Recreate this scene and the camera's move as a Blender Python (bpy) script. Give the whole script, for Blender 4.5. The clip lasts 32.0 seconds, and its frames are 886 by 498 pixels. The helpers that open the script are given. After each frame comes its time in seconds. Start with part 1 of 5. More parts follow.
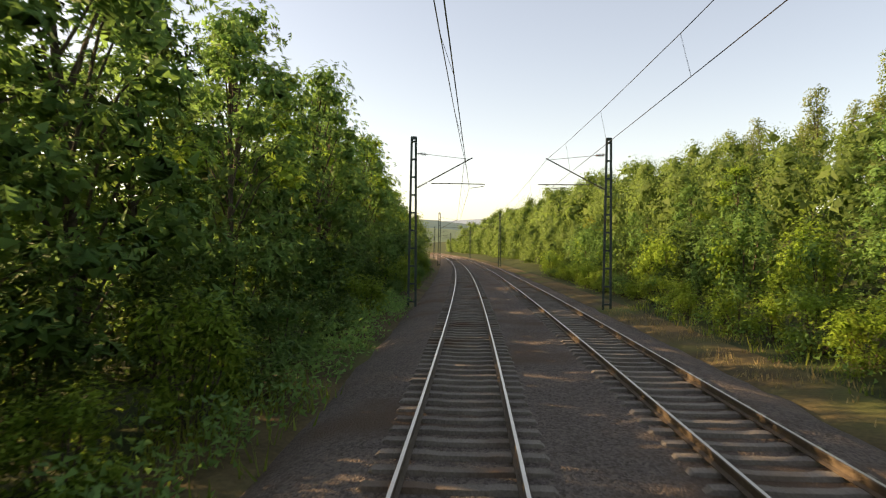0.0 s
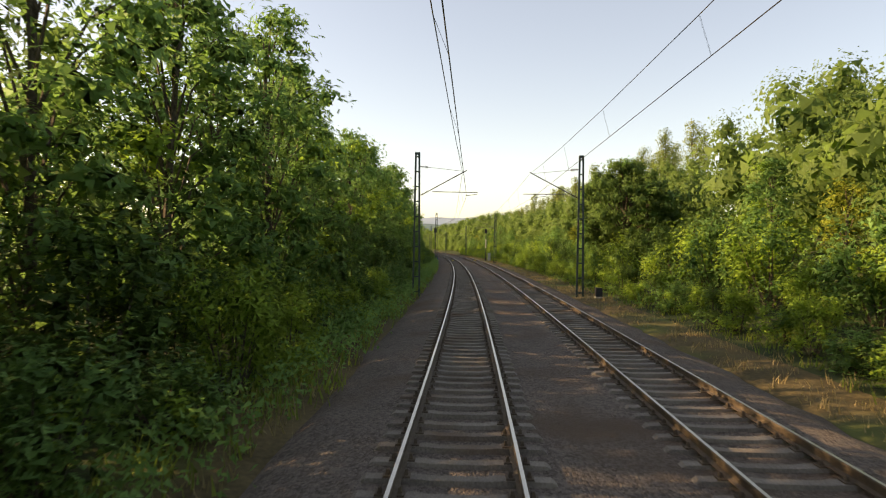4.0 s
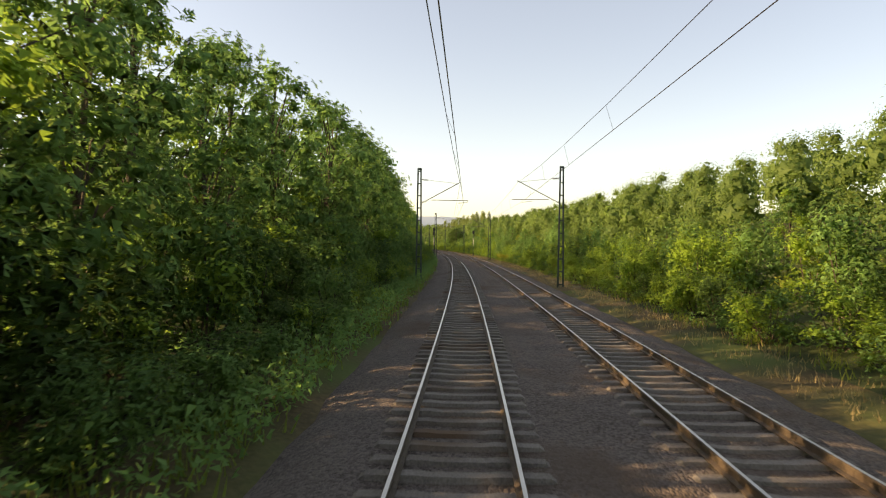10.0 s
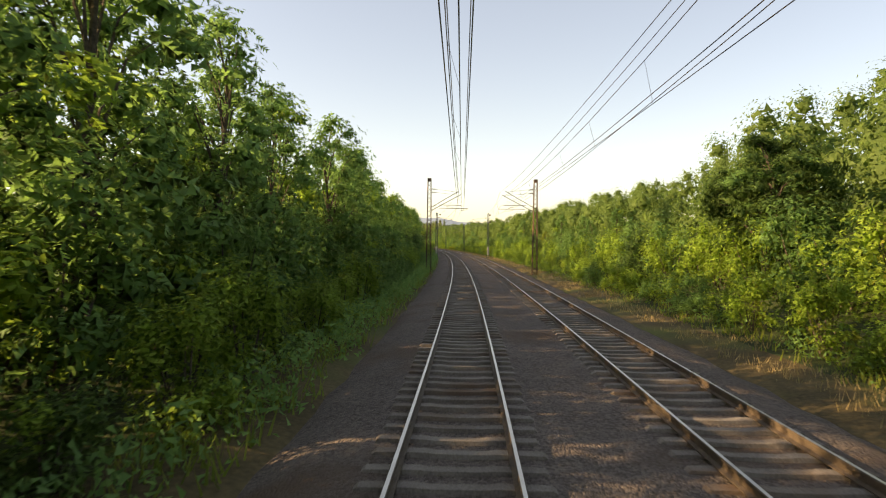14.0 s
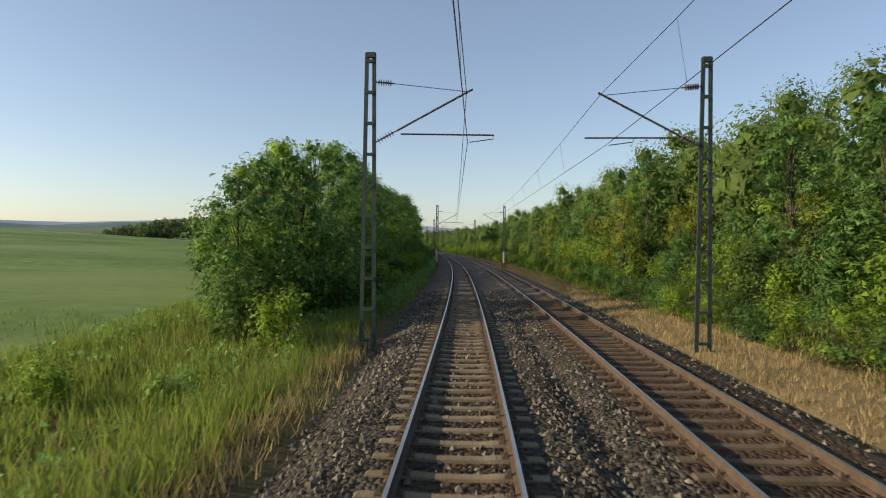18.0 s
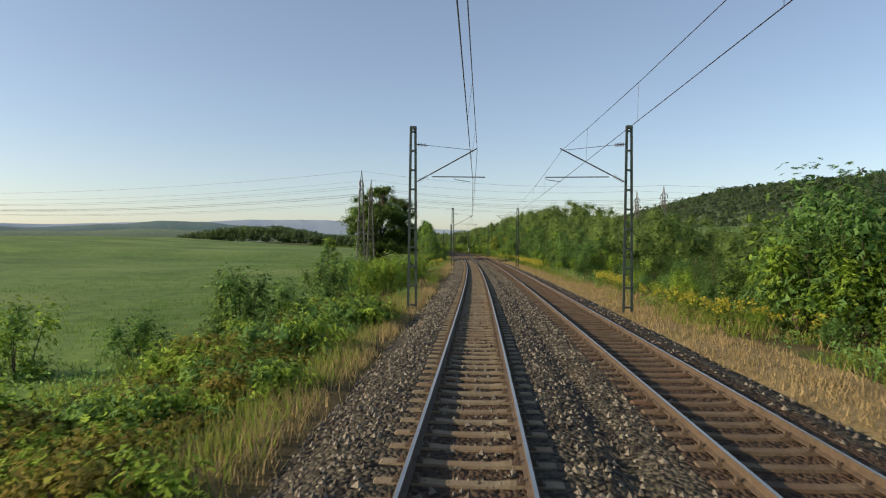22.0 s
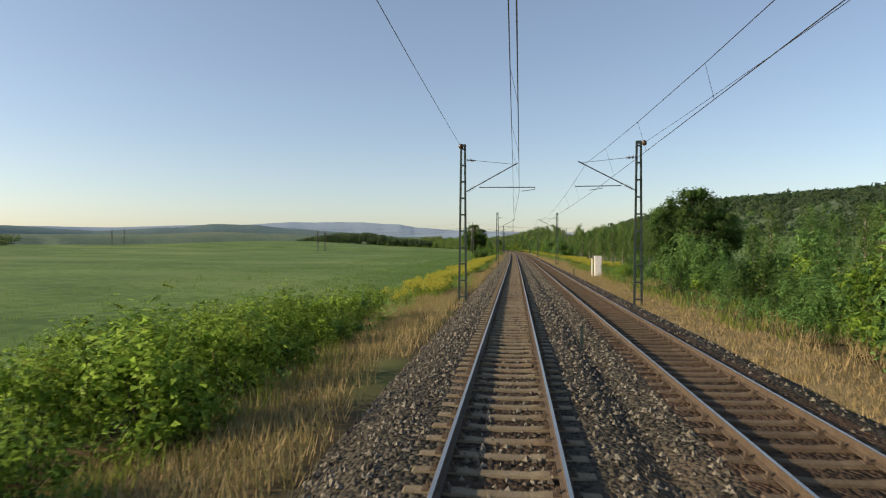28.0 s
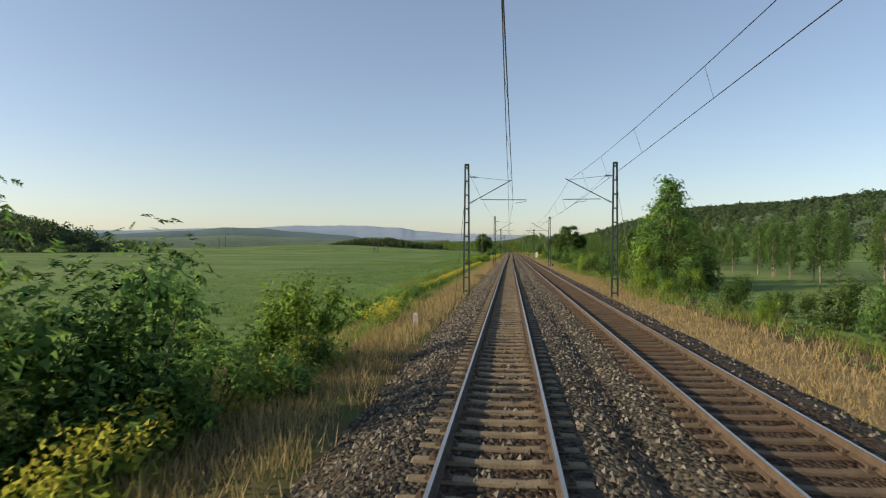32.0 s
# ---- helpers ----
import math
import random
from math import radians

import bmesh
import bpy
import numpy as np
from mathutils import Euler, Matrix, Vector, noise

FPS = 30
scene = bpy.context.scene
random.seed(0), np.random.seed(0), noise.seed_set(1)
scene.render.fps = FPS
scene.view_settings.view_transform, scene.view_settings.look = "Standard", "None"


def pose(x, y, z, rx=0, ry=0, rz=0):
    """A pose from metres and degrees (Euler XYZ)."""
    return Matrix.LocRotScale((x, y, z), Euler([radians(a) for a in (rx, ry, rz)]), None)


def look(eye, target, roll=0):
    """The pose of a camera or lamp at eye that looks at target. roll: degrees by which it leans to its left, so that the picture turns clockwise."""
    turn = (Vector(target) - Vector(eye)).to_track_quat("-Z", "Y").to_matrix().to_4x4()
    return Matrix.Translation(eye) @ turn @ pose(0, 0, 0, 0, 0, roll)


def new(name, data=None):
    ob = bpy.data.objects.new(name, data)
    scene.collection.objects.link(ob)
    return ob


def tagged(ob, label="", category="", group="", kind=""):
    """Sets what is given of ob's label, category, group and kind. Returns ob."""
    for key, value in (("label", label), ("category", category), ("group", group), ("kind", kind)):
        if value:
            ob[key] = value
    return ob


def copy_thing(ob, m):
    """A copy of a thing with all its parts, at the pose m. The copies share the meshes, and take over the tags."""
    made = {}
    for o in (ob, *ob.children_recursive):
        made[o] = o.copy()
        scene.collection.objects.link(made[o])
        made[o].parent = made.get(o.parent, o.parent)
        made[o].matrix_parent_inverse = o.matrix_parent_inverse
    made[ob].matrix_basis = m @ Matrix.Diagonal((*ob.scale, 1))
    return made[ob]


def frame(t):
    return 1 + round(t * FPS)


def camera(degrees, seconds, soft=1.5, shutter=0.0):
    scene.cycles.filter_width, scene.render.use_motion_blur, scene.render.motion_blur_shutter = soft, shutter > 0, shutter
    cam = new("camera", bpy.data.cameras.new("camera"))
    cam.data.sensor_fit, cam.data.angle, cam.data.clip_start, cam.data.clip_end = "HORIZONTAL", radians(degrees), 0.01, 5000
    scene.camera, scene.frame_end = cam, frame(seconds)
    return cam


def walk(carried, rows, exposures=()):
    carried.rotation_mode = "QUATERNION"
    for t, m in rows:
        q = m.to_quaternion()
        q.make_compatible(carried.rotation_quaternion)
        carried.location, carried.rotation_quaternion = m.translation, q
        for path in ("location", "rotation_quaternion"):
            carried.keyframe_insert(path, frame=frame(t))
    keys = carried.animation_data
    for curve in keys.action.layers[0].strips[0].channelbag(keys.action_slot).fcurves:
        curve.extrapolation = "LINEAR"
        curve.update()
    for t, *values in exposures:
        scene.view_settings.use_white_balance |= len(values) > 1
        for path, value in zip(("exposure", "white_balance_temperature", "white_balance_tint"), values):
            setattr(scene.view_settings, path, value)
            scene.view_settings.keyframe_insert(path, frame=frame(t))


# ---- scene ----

# The railway line, as its bend per metre every 75 m of the distance u along it.
# off is the distance to the right of the near track's middle, z the height over the rail tops.
BEND_AT = np.arange(-1150, 401, 75.0)
BEND = [0, -0.00006, 0, 0.00005, 0.00006, 0.000342, 0.000485, 0.000551, 0.000525, 0.00046, 0.000482,
        0.0005, 0.000535, 0.000489, 0.00052, 0.000594, 0.000541, 0.000529, 0.000522, 0.000518, 0.000515]
LINE_U = np.arange(-4000, 5000.5, 2.0)
LINE_BEND = np.interp(LINE_U, BEND_AT, BEND, 0, 0)
LINE_TURN = np.cumsum(LINE_BEND) * 2.0
ZERO = int(np.argmin(abs(LINE_U + 900)))
LINE_TURN -= LINE_TURN[ZERO]
LINE_X = np.cumsum(-np.sin(LINE_TURN)) * 2.0
LINE_Y = np.cumsum(np.cos(LINE_TURN)) * 2.0
LINE_X -= LINE_X[ZERO]
LINE_Y += -900 - LINE_Y[ZERO]


def turn_at(u):
    return np.interp(u, LINE_U, LINE_TURN)


def place(u, off, z=0.0):
    """World points of (u, off, z); arrays or numbers."""
    a = turn_at(u)
    return np.stack(np.broadcast_arrays(np.interp(u, LINE_U, LINE_X) + np.cos(a) * off,
                                        np.interp(u, LINE_U, LINE_Y) + np.sin(a) * off, z + 0.0 * a), -1)


# ---- camera: in the last coach, looking back along the line ----
cam = camera(70.25, 32.0, soft=1.1, shutter=0.04)
YAW = [3.02, 2.98, 2.95, 2.93, 2.9, 2.97, 2.97, 2.88, 2.82, 2.79, 2.8, 2.82, 2.83, 2.9, 2.83, 2.7, 2.52, 2.57, 2.73, 2.7,
       2.64, 2.63, 2.62, 2.69, 2.74, 2.74, 2.64, 2.53, 2.59, 2.61, 2.58, 2.54, 2.5, 2.5, 2.51, 2.61, 2.68, 2.63, 2.6, 2.75,
       2.83, 2.81, 2.93, 3.1, 3.51, 3.85, 4.23, 5.12, 5.61, 6.24, 6.61, 6.66, 6.56, 6.42, 6.32, 6.33, 6.47, 6.21, 6.06, 5.95,
       6.06, 6.06, 6.01, 6.15, 6.05]
TILT = [-0.16, -0.19, -0.23, -0.37, -0.39, -0.39, -0.41, -0.33, -0.3, -0.28, -0.28, -0.28, -0.4, -0.48, -0.31, -0.48, -0.44,
        -0.58, -0.52, -0.43, -0.47, -0.56, -0.64, -0.34, -0.48, -0.53, -0.39, -0.49, -0.59, -0.55, -0.43, -0.34, -0.25, -0.18,
        -0.22, -0.3, -0.3, -0.32, -0.33, -0.35, -0.36, -0.31, -0.26, -0.41, -0.28, -0.08, -0.14, -0.17, -0.12, -0.02, 0.01,
        -0.04, -0.11, -0.2, -0.29, -0.39, -0.26, -0.24, -0.25, -0.24, -0.14, -0.07, 0.03, -0.01, -0.02]
rows = []
for i in range(65):
    t = i / 2
    u = 25.9 - 38.303 * t
    eye = place(u, 0.135, 2.674)
    a = float(turn_at(u)) + radians(YAW[i])
    tilt = radians(TILT[i])
    aim = eye + np.array((-math.sin(a) * math.cos(tilt), math.cos(a) * math.cos(tilt), math.sin(tilt))) * 10
    lean = 0.25 + 864.0 * float(np.interp(u, LINE_U, LINE_BEND))
    rows.append((t, look(tuple(eye), tuple(aim), lean)))
# the clip's camera opens up and warms its picture in the wooded shade
walk(cam, rows, [(0, 1.12, 11000, 20), (16.8, 1.12, 11000, 20), (17.4, 0.72, 8700, 16), (18.0, 0.27, 7500, 14), (32, 0.25, 7500, 14)])

# ---- light: a low sun on the left of the line, a hazy clear sky ----
SUN_HIGH, SUN_LEFT = 22.0, 105.0
world = bpy.data.worlds.new("sky")
scene.world = world
world.use_nodes = True
wn = world.node_tree.nodes
sky = wn.new("ShaderNodeTexSky")
sky.sky_type = "NISHITA"
sky.sun_disc = False
sky.sun_elevation = radians(SUN_HIGH)
sky.sun_rotation = radians(360 - SUN_LEFT)
sky.air_density, sky.dust_density, sky.ozone_density = 0.9, 0.9, 2.6
haze = wn.new("ShaderNodeMix")
haze.data_type = "RGBA"
haze.inputs[0].default_value = 0.1
haze.inputs[7].default_value = (3.4, 4.2, 5.4, 1)
world.node_tree.links.new(sky.outputs[0], haze.inputs[6])
world.node_tree.links.new(haze.outputs[2], wn["Background"].inputs[0])
wn["Background"].inputs[1].default_value = 0.15
lamp = new("sun", bpy.data.lights.new("sun", "SUN"))
lamp.data.energy, lamp.data.angle, lamp.data.color = 4.8, radians(0.6), (1.0, 0.85, 0.64)
lamp.matrix_world = look((0, 0, 0), (math.sin(radians(SUN_LEFT)) * math.cos(radians(SUN_HIGH)),
                                     -math.cos(radians(SUN_LEFT)) * math.cos(radians(SUN_HIGH)), -math.sin(radians(SUN_HIGH))))


# ---- materials ----
def material(name, low, high, scale=4.0, rough=0.8, metal=0.0, bump=0.0, fine=40.0, spot=None, spot_share=0.5,
             by="object", leaf=0.0, island=0.0, voronoi=False):
    """Two colours mixed by noise at two scales, an optional third for stains, and a bump. by: the noise's space."""
    m = bpy.data.materials.new(name)
    m.use_nodes = True
    n, l = m.node_tree.nodes, m.node_tree.links
    b = n["Principled BSDF"]
    b.inputs["Roughness"].default_value, b.inputs["Metallic"].default_value = rough, metal
    b.inputs["Specular IOR Level"].default_value = 0.12 if rough > 0.84 or leaf else 0.4
    co = n.new("ShaderNodeNewGeometry").outputs["Position"] if by == "world" else n.new("ShaderNodeTexCoord").outputs["Object"]

    def noise_of(s, detail=4.0):
        t = n.new("ShaderNodeTexNoise")
        t.inputs["Scale"].default_value, t.inputs["Detail"].default_value = s, detail
        l.new(co, t.inputs["Vector"])
        return t.outputs["Fac"]

    def mixed(fac, a, b2):
        x = n.new("ShaderNodeMix")
        x.data_type = "RGBA"
        for sock, v in ((x.inputs[0], fac), (x.inputs[6], a), (x.inputs[7], b2)):
            if isinstance(v, tuple):
                sock.default_value = (*v, 1)
            elif isinstance(v, (int, float)):
                sock.default_value = v
            else:
                l.new(v, sock)
        return x.outputs[2]

    def ramp(fac, a, b2):
        r = n.new("ShaderNodeMapRange")
        r.inputs[1].default_value, r.inputs[2].default_value = a, b2
        l.new(fac, r.inputs[0])
        return r.outputs[0]

    large, small = noise_of(scale), noise_of(fine)
    add = n.new("ShaderNodeMath")
    add.operation = "ADD"
    l.new(large, add.inputs[0])
    l.new(small, add.inputs[1])
    fac = ramp(add.outputs[0], 0.72, 1.28)
    height = small
    if voronoi:
        v = n.new("ShaderNodeTexVoronoi")
        v.inputs["Scale"].default_value = fine
        l.new(co, v.inputs["Vector"])
        sep = n.new("ShaderNodeSeparateColor")
        l.new(v.outputs["Color"], sep.inputs[0])
        add2 = n.new("ShaderNodeMath")
        add2.operation = "MULTIPLY_ADD"
        l.new(sep.outputs[0], add2.inputs[0])
        add2.inputs[1].default_value = 1.15
        l.new(ramp(large, 0.45, 1.5), add2.inputs[2])
        fac = add2.outputs[0]
        inv = n.new("ShaderNodeMath")
        inv.operation = "SUBTRACT"
        inv.inputs[0].default_value = 1.0
        l.new(v.outputs["Distance"], inv.inputs[1])
        height = inv.outputs[0]
    if island:
        geo = n.new("ShaderNodeNewGeometry")
        info = n.new("ShaderNodeObjectInfo")
        mad = n.new("ShaderNodeMath")
        mad.operation = "MULTIPLY_ADD"
        l.new(geo.outputs["Random Per Island"], mad.inputs[0])
        mad.inputs[1].default_value = island
        tree = n.new("ShaderNodeMath")
        tree.operation = "MULTIPLY_ADD"
        l.new(info.outputs["Random"], tree.inputs[0])
        tree.inputs[1].default_value = 0.55
        tree.inputs[2].default_value = -0.25
        l.new(tree.outputs[0], mad.inputs[2])
        fac = mad.outputs[0]
    colour = mixed(fac, low, high)
    if spot:
        colour = mixed(ramp(noise_of(scale * 0.37), spot_share, spot_share + 0.18), colour, spot)
    l.new(colour, b.inputs["Base Color"])
    if bump:
        bp = n.new("ShaderNodeBump")
        bp.inputs["Strength"].default_value = bump
        bp.inputs["Distance"].default_value = 0.06 if voronoi else 0.03
        l.new(height, bp.inputs["Height"])
        l.new(bp.outputs[0], b.inputs["Normal"])
    if leaf:
        tr = n.new("ShaderNodeBsdfTranslucent")
        l.new(mixed(0.4, colour, (0.2, 0.34, 0.07)), tr.inputs[0])
        mx = n.new("ShaderNodeMixShader")
        mx.inputs[0].default_value = leaf
        l.new(b.outputs[0], mx.inputs[1])
        l.new(tr.outputs[0], mx.inputs[2])
        l.new(mx.outputs[0], n["Material Output"].inputs[0])
    return m


def leaves(name, low, high, **more):
    return material(name, low, high, rough=0.6, leaf=0.55, island=1.0, **more)


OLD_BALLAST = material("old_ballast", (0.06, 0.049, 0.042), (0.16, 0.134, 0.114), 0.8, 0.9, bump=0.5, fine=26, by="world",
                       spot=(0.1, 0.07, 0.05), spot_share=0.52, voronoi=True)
NEW_BALLAST = material("new_ballast", (0.00814, 0.0074, 0.00555), (0.0799, 0.074, 0.0555), 0.9, 0.85, bump=1.0, fine=13, by="world",
                       spot=(0.085, 0.068, 0.047), spot_share=0.55, voronoi=True)
STONE = material("stone", (0.02, 0.018, 0.015), (0.2, 0.187, 0.15), 3, 0.85, island=1.0)
SOIL = material("soil_and_turf", (0.054, 0.0435, 0.0224), (0.13, 0.1, 0.049), 0.5, 0.95, bump=0.8, fine=9, by="world",
                spot=(0.075, 0.1, 0.03), spot_share=0.5)
DRY_TURF = material("dry_turf", (0.128, 0.0999, 0.051), (0.255, 0.203, 0.106), 0.7, 0.95, bump=0.8, fine=11, by="world",
                    spot=(0.16, 0.15, 0.055), spot_share=0.58)
FIELD = material("field_crop", (0.046, 0.1, 0.024), (0.13, 0.212, 0.057), 0.05, 0.9, bump=0.9, fine=0.8, by="world",
                 spot=(0.15, 0.21, 0.07), spot_share=0.5)
CONCRETE = material("sleeper_concrete", (0.132, 0.111, 0.0738), (0.246, 0.21, 0.143), 1.5, 0.85, bump=0.35, fine=30, by="world",
                    spot=(0.17, 0.12, 0.075), spot_share=0.52)
BROWN_CONCRETE = material("brown_sleeper_concrete", (0.0767, 0.0593, 0.0404), (0.146, 0.117, 0.0802), 1.5, 0.85, bump=0.35, fine=30, by="world",
                          spot=(0.12, 0.075, 0.048), spot_share=0.5)
BROWN_BALLAST = material("brown_ballast", (0.00979, 0.00734, 0.0049), (0.0704, 0.0521, 0.0355), 0.9, 0.85, bump=1.0, fine=13, by="world",
                         spot=(0.08, 0.052, 0.034), spot_share=0.5, voronoi=True)
OLD_CONCRETE = material("old_sleeper_concrete", (0.12, 0.105, 0.09), (0.24, 0.215, 0.18), 1.2, 0.85, bump=0.35, fine=30, by="world",
                        spot=(0.13, 0.08, 0.05), spot_share=0.55)
GREY_CONCRETE = material("grey_concrete", (0.3, 0.29, 0.26), (0.5, 0.48, 0.43), 3, 0.9, bump=0.3)
RUST = material("rail_rust", (0.0645, 0.0456, 0.031), (0.12, 0.0903, 0.0602), 6, 0.75, 0.2, bump=0.2, by="world")
SHINE = material("polished_rail", (0.46, 0.42, 0.37), (0.6, 0.56, 0.5), 2, 0.33, 1.0, by="world")
MAST = material("mast_paint", (0.025, 0.045, 0.04), (0.06, 0.085, 0.075), 5, 0.55, 0.3, bump=0.1, spot=(0.1, 0.06, 0.035), spot_share=0.6)
OLD_MAST = material("rusty_mast_paint", (0.05, 0.04, 0.03), (0.12, 0.075, 0.05), 5, 0.7, 0.3, bump=0.1, spot=(0.17, 0.08, 0.045), spot_share=0.5)
TUBE = material("galvanised_tube", (0.06, 0.066, 0.066), (0.13, 0.136, 0.136), 8, 0.5, 0.6)
GLAZE = material("insulator_glaze", (0.06, 0.035, 0.025), (0.1, 0.06, 0.04), 8, 0.25)
PYLON = material("weathered_pylon_steel", (0.05, 0.055, 0.055), (0.11, 0.115, 0.11), 4, 0.6, 0.4)
WIRE = material("copper_wire", (0.05, 0.05, 0.05), (0.1, 0.085, 0.075), 3, 0.5, 0.7)
BARK = material("bark", (0.05, 0.04, 0.03), (0.14, 0.115, 0.09), 3, 0.95, bump=0.8, fine=20)
PALE_BARK = material("pale_bark", (0.13, 0.12, 0.1), (0.3, 0.28, 0.24), 3, 0.9, bump=0.5, fine=20)
LEAF_LOCUST = leaves("locust_leaves", (0.0822, 0.197, 0.0628), (0.205, 0.394, 0.125))
LEAF_DARK = leaves("dark_leaves", (0.044, 0.102, 0.0365), (0.126, 0.221, 0.0701))
LEAF_BRIGHT = leaves("bright_leaves", (0.16, 0.292, 0.0417), (0.368, 0.556, 0.0974))
LEAF_YELLOW = leaves("yellowing_leaves", (0.195, 0.244, 0.0427), (0.378, 0.415, 0.0732))
LEAF_POPLAR = leaves("poplar_leaves", (0.122, 0.165, 0.061), (0.268, 0.317, 0.116))
# far leaves lean to blue: a little distance haze in their colour
LEAF_FAR = leaves("far_wood_leaves", (0.04, 0.07, 0.045), (0.075, 0.112, 0.068))
LEAF_WOOD = leaves("woodland_leaves", (0.072, 0.13, 0.04), (0.15, 0.23, 0.07))
LEAF_RED = leaves("reddening_leaves", (0.171, 0.146, 0.0488), (0.342, 0.281, 0.0732))
GOLD = leaves("goldenrod_flowers", (0.37, 0.333, 0.04), (0.533, 0.481, 0.08))
# floor of the woods; its dark colour also paints the ditch's shade
FLOOR_AND_SHADE = material("woodland_floor_and_ditch_shade", (0.025, 0.036, 0.014), (0.05, 0.066, 0.025), 0.6, 0.95, bump=0.8, fine=8, by="world")
STRAW = material("dry_grass", (0.227, 0.173, 0.0861), (0.431, 0.334, 0.177), rough=0.7, leaf=0.25, island=1.0)
GRASS = leaves("green_grass", (0.12, 0.17, 0.03), (0.26, 0.31, 0.065))
CROP = leaves("field_blades", (0.0645, 0.133, 0.043), (0.12, 0.206, 0.0688))
SIGNAL_BLACK = material("signal_black", (0.012, 0.014, 0.016), (0.03, 0.032, 0.035), 5, 0.5)
WHITE = material("white_paint", (0.62, 0.61, 0.57), (0.8, 0.79, 0.75), 4, 0.6)
YELLOW = material("yellow_paint", (0.5, 0.36, 0.06), (0.66, 0.5, 0.12), 5, 0.6)
BLUE = material("blue_enamel", (0.01, 0.06, 0.3), (0.02, 0.09, 0.4), 4, 0.35)
LENS = material("dark_lens", (0.02, 0.02, 0.02), (0.04, 0.035, 0.03), 4, 0.1)
CABINET = material("grey_cabinet", (0.4, 0.41, 0.38), (0.52, 0.53, 0.5), 3, 0.6)
# hill colours carry painted distance haze, paler and bluer farther off
HILL = material("wooded_hill", (0.05, 0.08, 0.05), (0.085, 0.12, 0.075), 0.02, 0.95, bump=1.0, fine=0.15, by="world")
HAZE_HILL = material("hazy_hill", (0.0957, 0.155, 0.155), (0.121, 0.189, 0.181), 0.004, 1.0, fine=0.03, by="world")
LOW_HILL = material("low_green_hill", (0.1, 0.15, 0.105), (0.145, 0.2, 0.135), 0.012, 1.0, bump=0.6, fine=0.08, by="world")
FAR_HILL = material("far_hill_blue_haze", (0.238, 0.321, 0.396), (0.268, 0.348, 0.423), 0.002, 1.0, fine=0.02, by="world")


# ---- building helpers ----
def mesh_of(name, verts, faces, mat, smooth=False, slots=None, normals=None):
    me = bpy.data.meshes.new(name)
    me.from_pydata([tuple(v) for v in np.asarray(verts, float).tolist()], [], [tuple(f) for f in faces])
    for m in (mat if isinstance(mat, (list, tuple)) else (mat,)):
        me.materials.append(m)
    if slots is not None:
        me.polygons.foreach_set("material_index", np.asarray(slots, np.int32))
    if smooth:
        me.polygons.foreach_set("use_smooth", np.ones(len(me.polygons), bool))
    if normals is not None:
        me.polygons.foreach_set("use_smooth", np.ones(len(me.polygons), bool))
        me.attributes.new("custom_normal", "FLOAT_VECTOR", "POINT").data.foreach_set("vector", np.asarray(normals, np.float32).ravel())
    me.update()
    return me


def part_of(name, me, parent, label="", at=None):
    ob = new(name, me)
    ob.parent = parent
    if at is not None:
        ob.matrix_basis = at
    if label:
        ob["label"] = label
    return ob


class Shape:
    """Verts and faces gathered from simple solids."""

    def __init__(self):
        self.v, self.f, self.s = [], [], []

    def add(self, verts, faces, slot=0):
        n = len(self.v)
        self.v += [tuple(map(float, p)) for p in verts]
        self.f += [tuple(n + i for i in q) for q in faces]
        self.s += [slot] * len(faces)

    def box(self, c, size, m=None, slot=0, taper=1.0):
        x, y, z = (d / 2 for d in size)
        pts = [(sx * x * (taper if sz > 0 else 1), sy * y * (taper if sz > 0 else 1), sz * z)
               for sz in (-1, 1) for sy in (-1, 1) for sx in (-1, 1)]
        pts = [Vector(p) for p in pts]
        if m is not None:
            pts = [m @ p for p in pts]
        pts = [p + Vector(c) for p in pts]
        self.add(pts, [(0, 2, 3, 1), (4, 5, 7, 6), (0, 1, 5, 4), (2, 6, 7, 3), (0, 4, 6, 2), (1, 3, 7, 5)], slot)

    def beam(self, a, b, w, h=None, slot=0):
        """A square bar from a to b."""
        a, b = Vector(a), Vector(b)
        d = b - a
        q = d.to_track_quat("Z", "Y").to_matrix()
        self.box((a + b) / 2, (w, h or w, d.length), q, slot)

    def tube(self, pts, radii, n=6, slot=0, caps=True):
        pts = [Vector(p) for p in pts]
        rings = []
        for i, p in enumerate(pts):
            d = (pts[min(i + 1, len(pts) - 1)] - pts[max(i - 1, 0)]).normalized()
            q = d.to_track_quat("Z", "Y").to_matrix()
            r = radii[i] if isinstance(radii, (list, tuple)) else radii
            rings.append([p + q @ Vector((math.cos(2 * math.pi * k / n) * r, math.sin(2 * math.pi * k / n) * r, 0)) for k in range(n)])
        faces = [(i * n + k, i * n + (k + 1) % n, (i + 1) * n + (k + 1) % n, (i + 1) * n + k)
                 for i in range(len(pts) - 1) for k in range(n)]
        if caps:
            faces += [tuple(range(n))[::-1], tuple((len(pts) - 1) * n + k for k in range(n))]
        self.add([p for r in rings for p in r], faces, slot)

    def mesh(self, name, mat, smooth=False):
        return mesh_of(name, self.v, self.f, mat, smooth, self.s if isinstance(mat, (list, tuple)) else None)


def stand(u, off, z=0.0, spin=0.0, scale=1.0, high=1.0):
    """The pose of a thing that stands beside the line, turned with it."""
    p = place(u, off, z)
    m = Matrix.Translation(p.tolist()) @ Matrix.Rotation(float(turn_at(u)) + spin, 4, "Z")
    return m @ Matrix.Diagonal((scale, scale, scale * high, 1))


def smooth_step(a, b, x):
    t = np.clip((np.asarray(x, float) - a) / (b - a), 0, 1)
    return t * t * (3 - 2 * t)


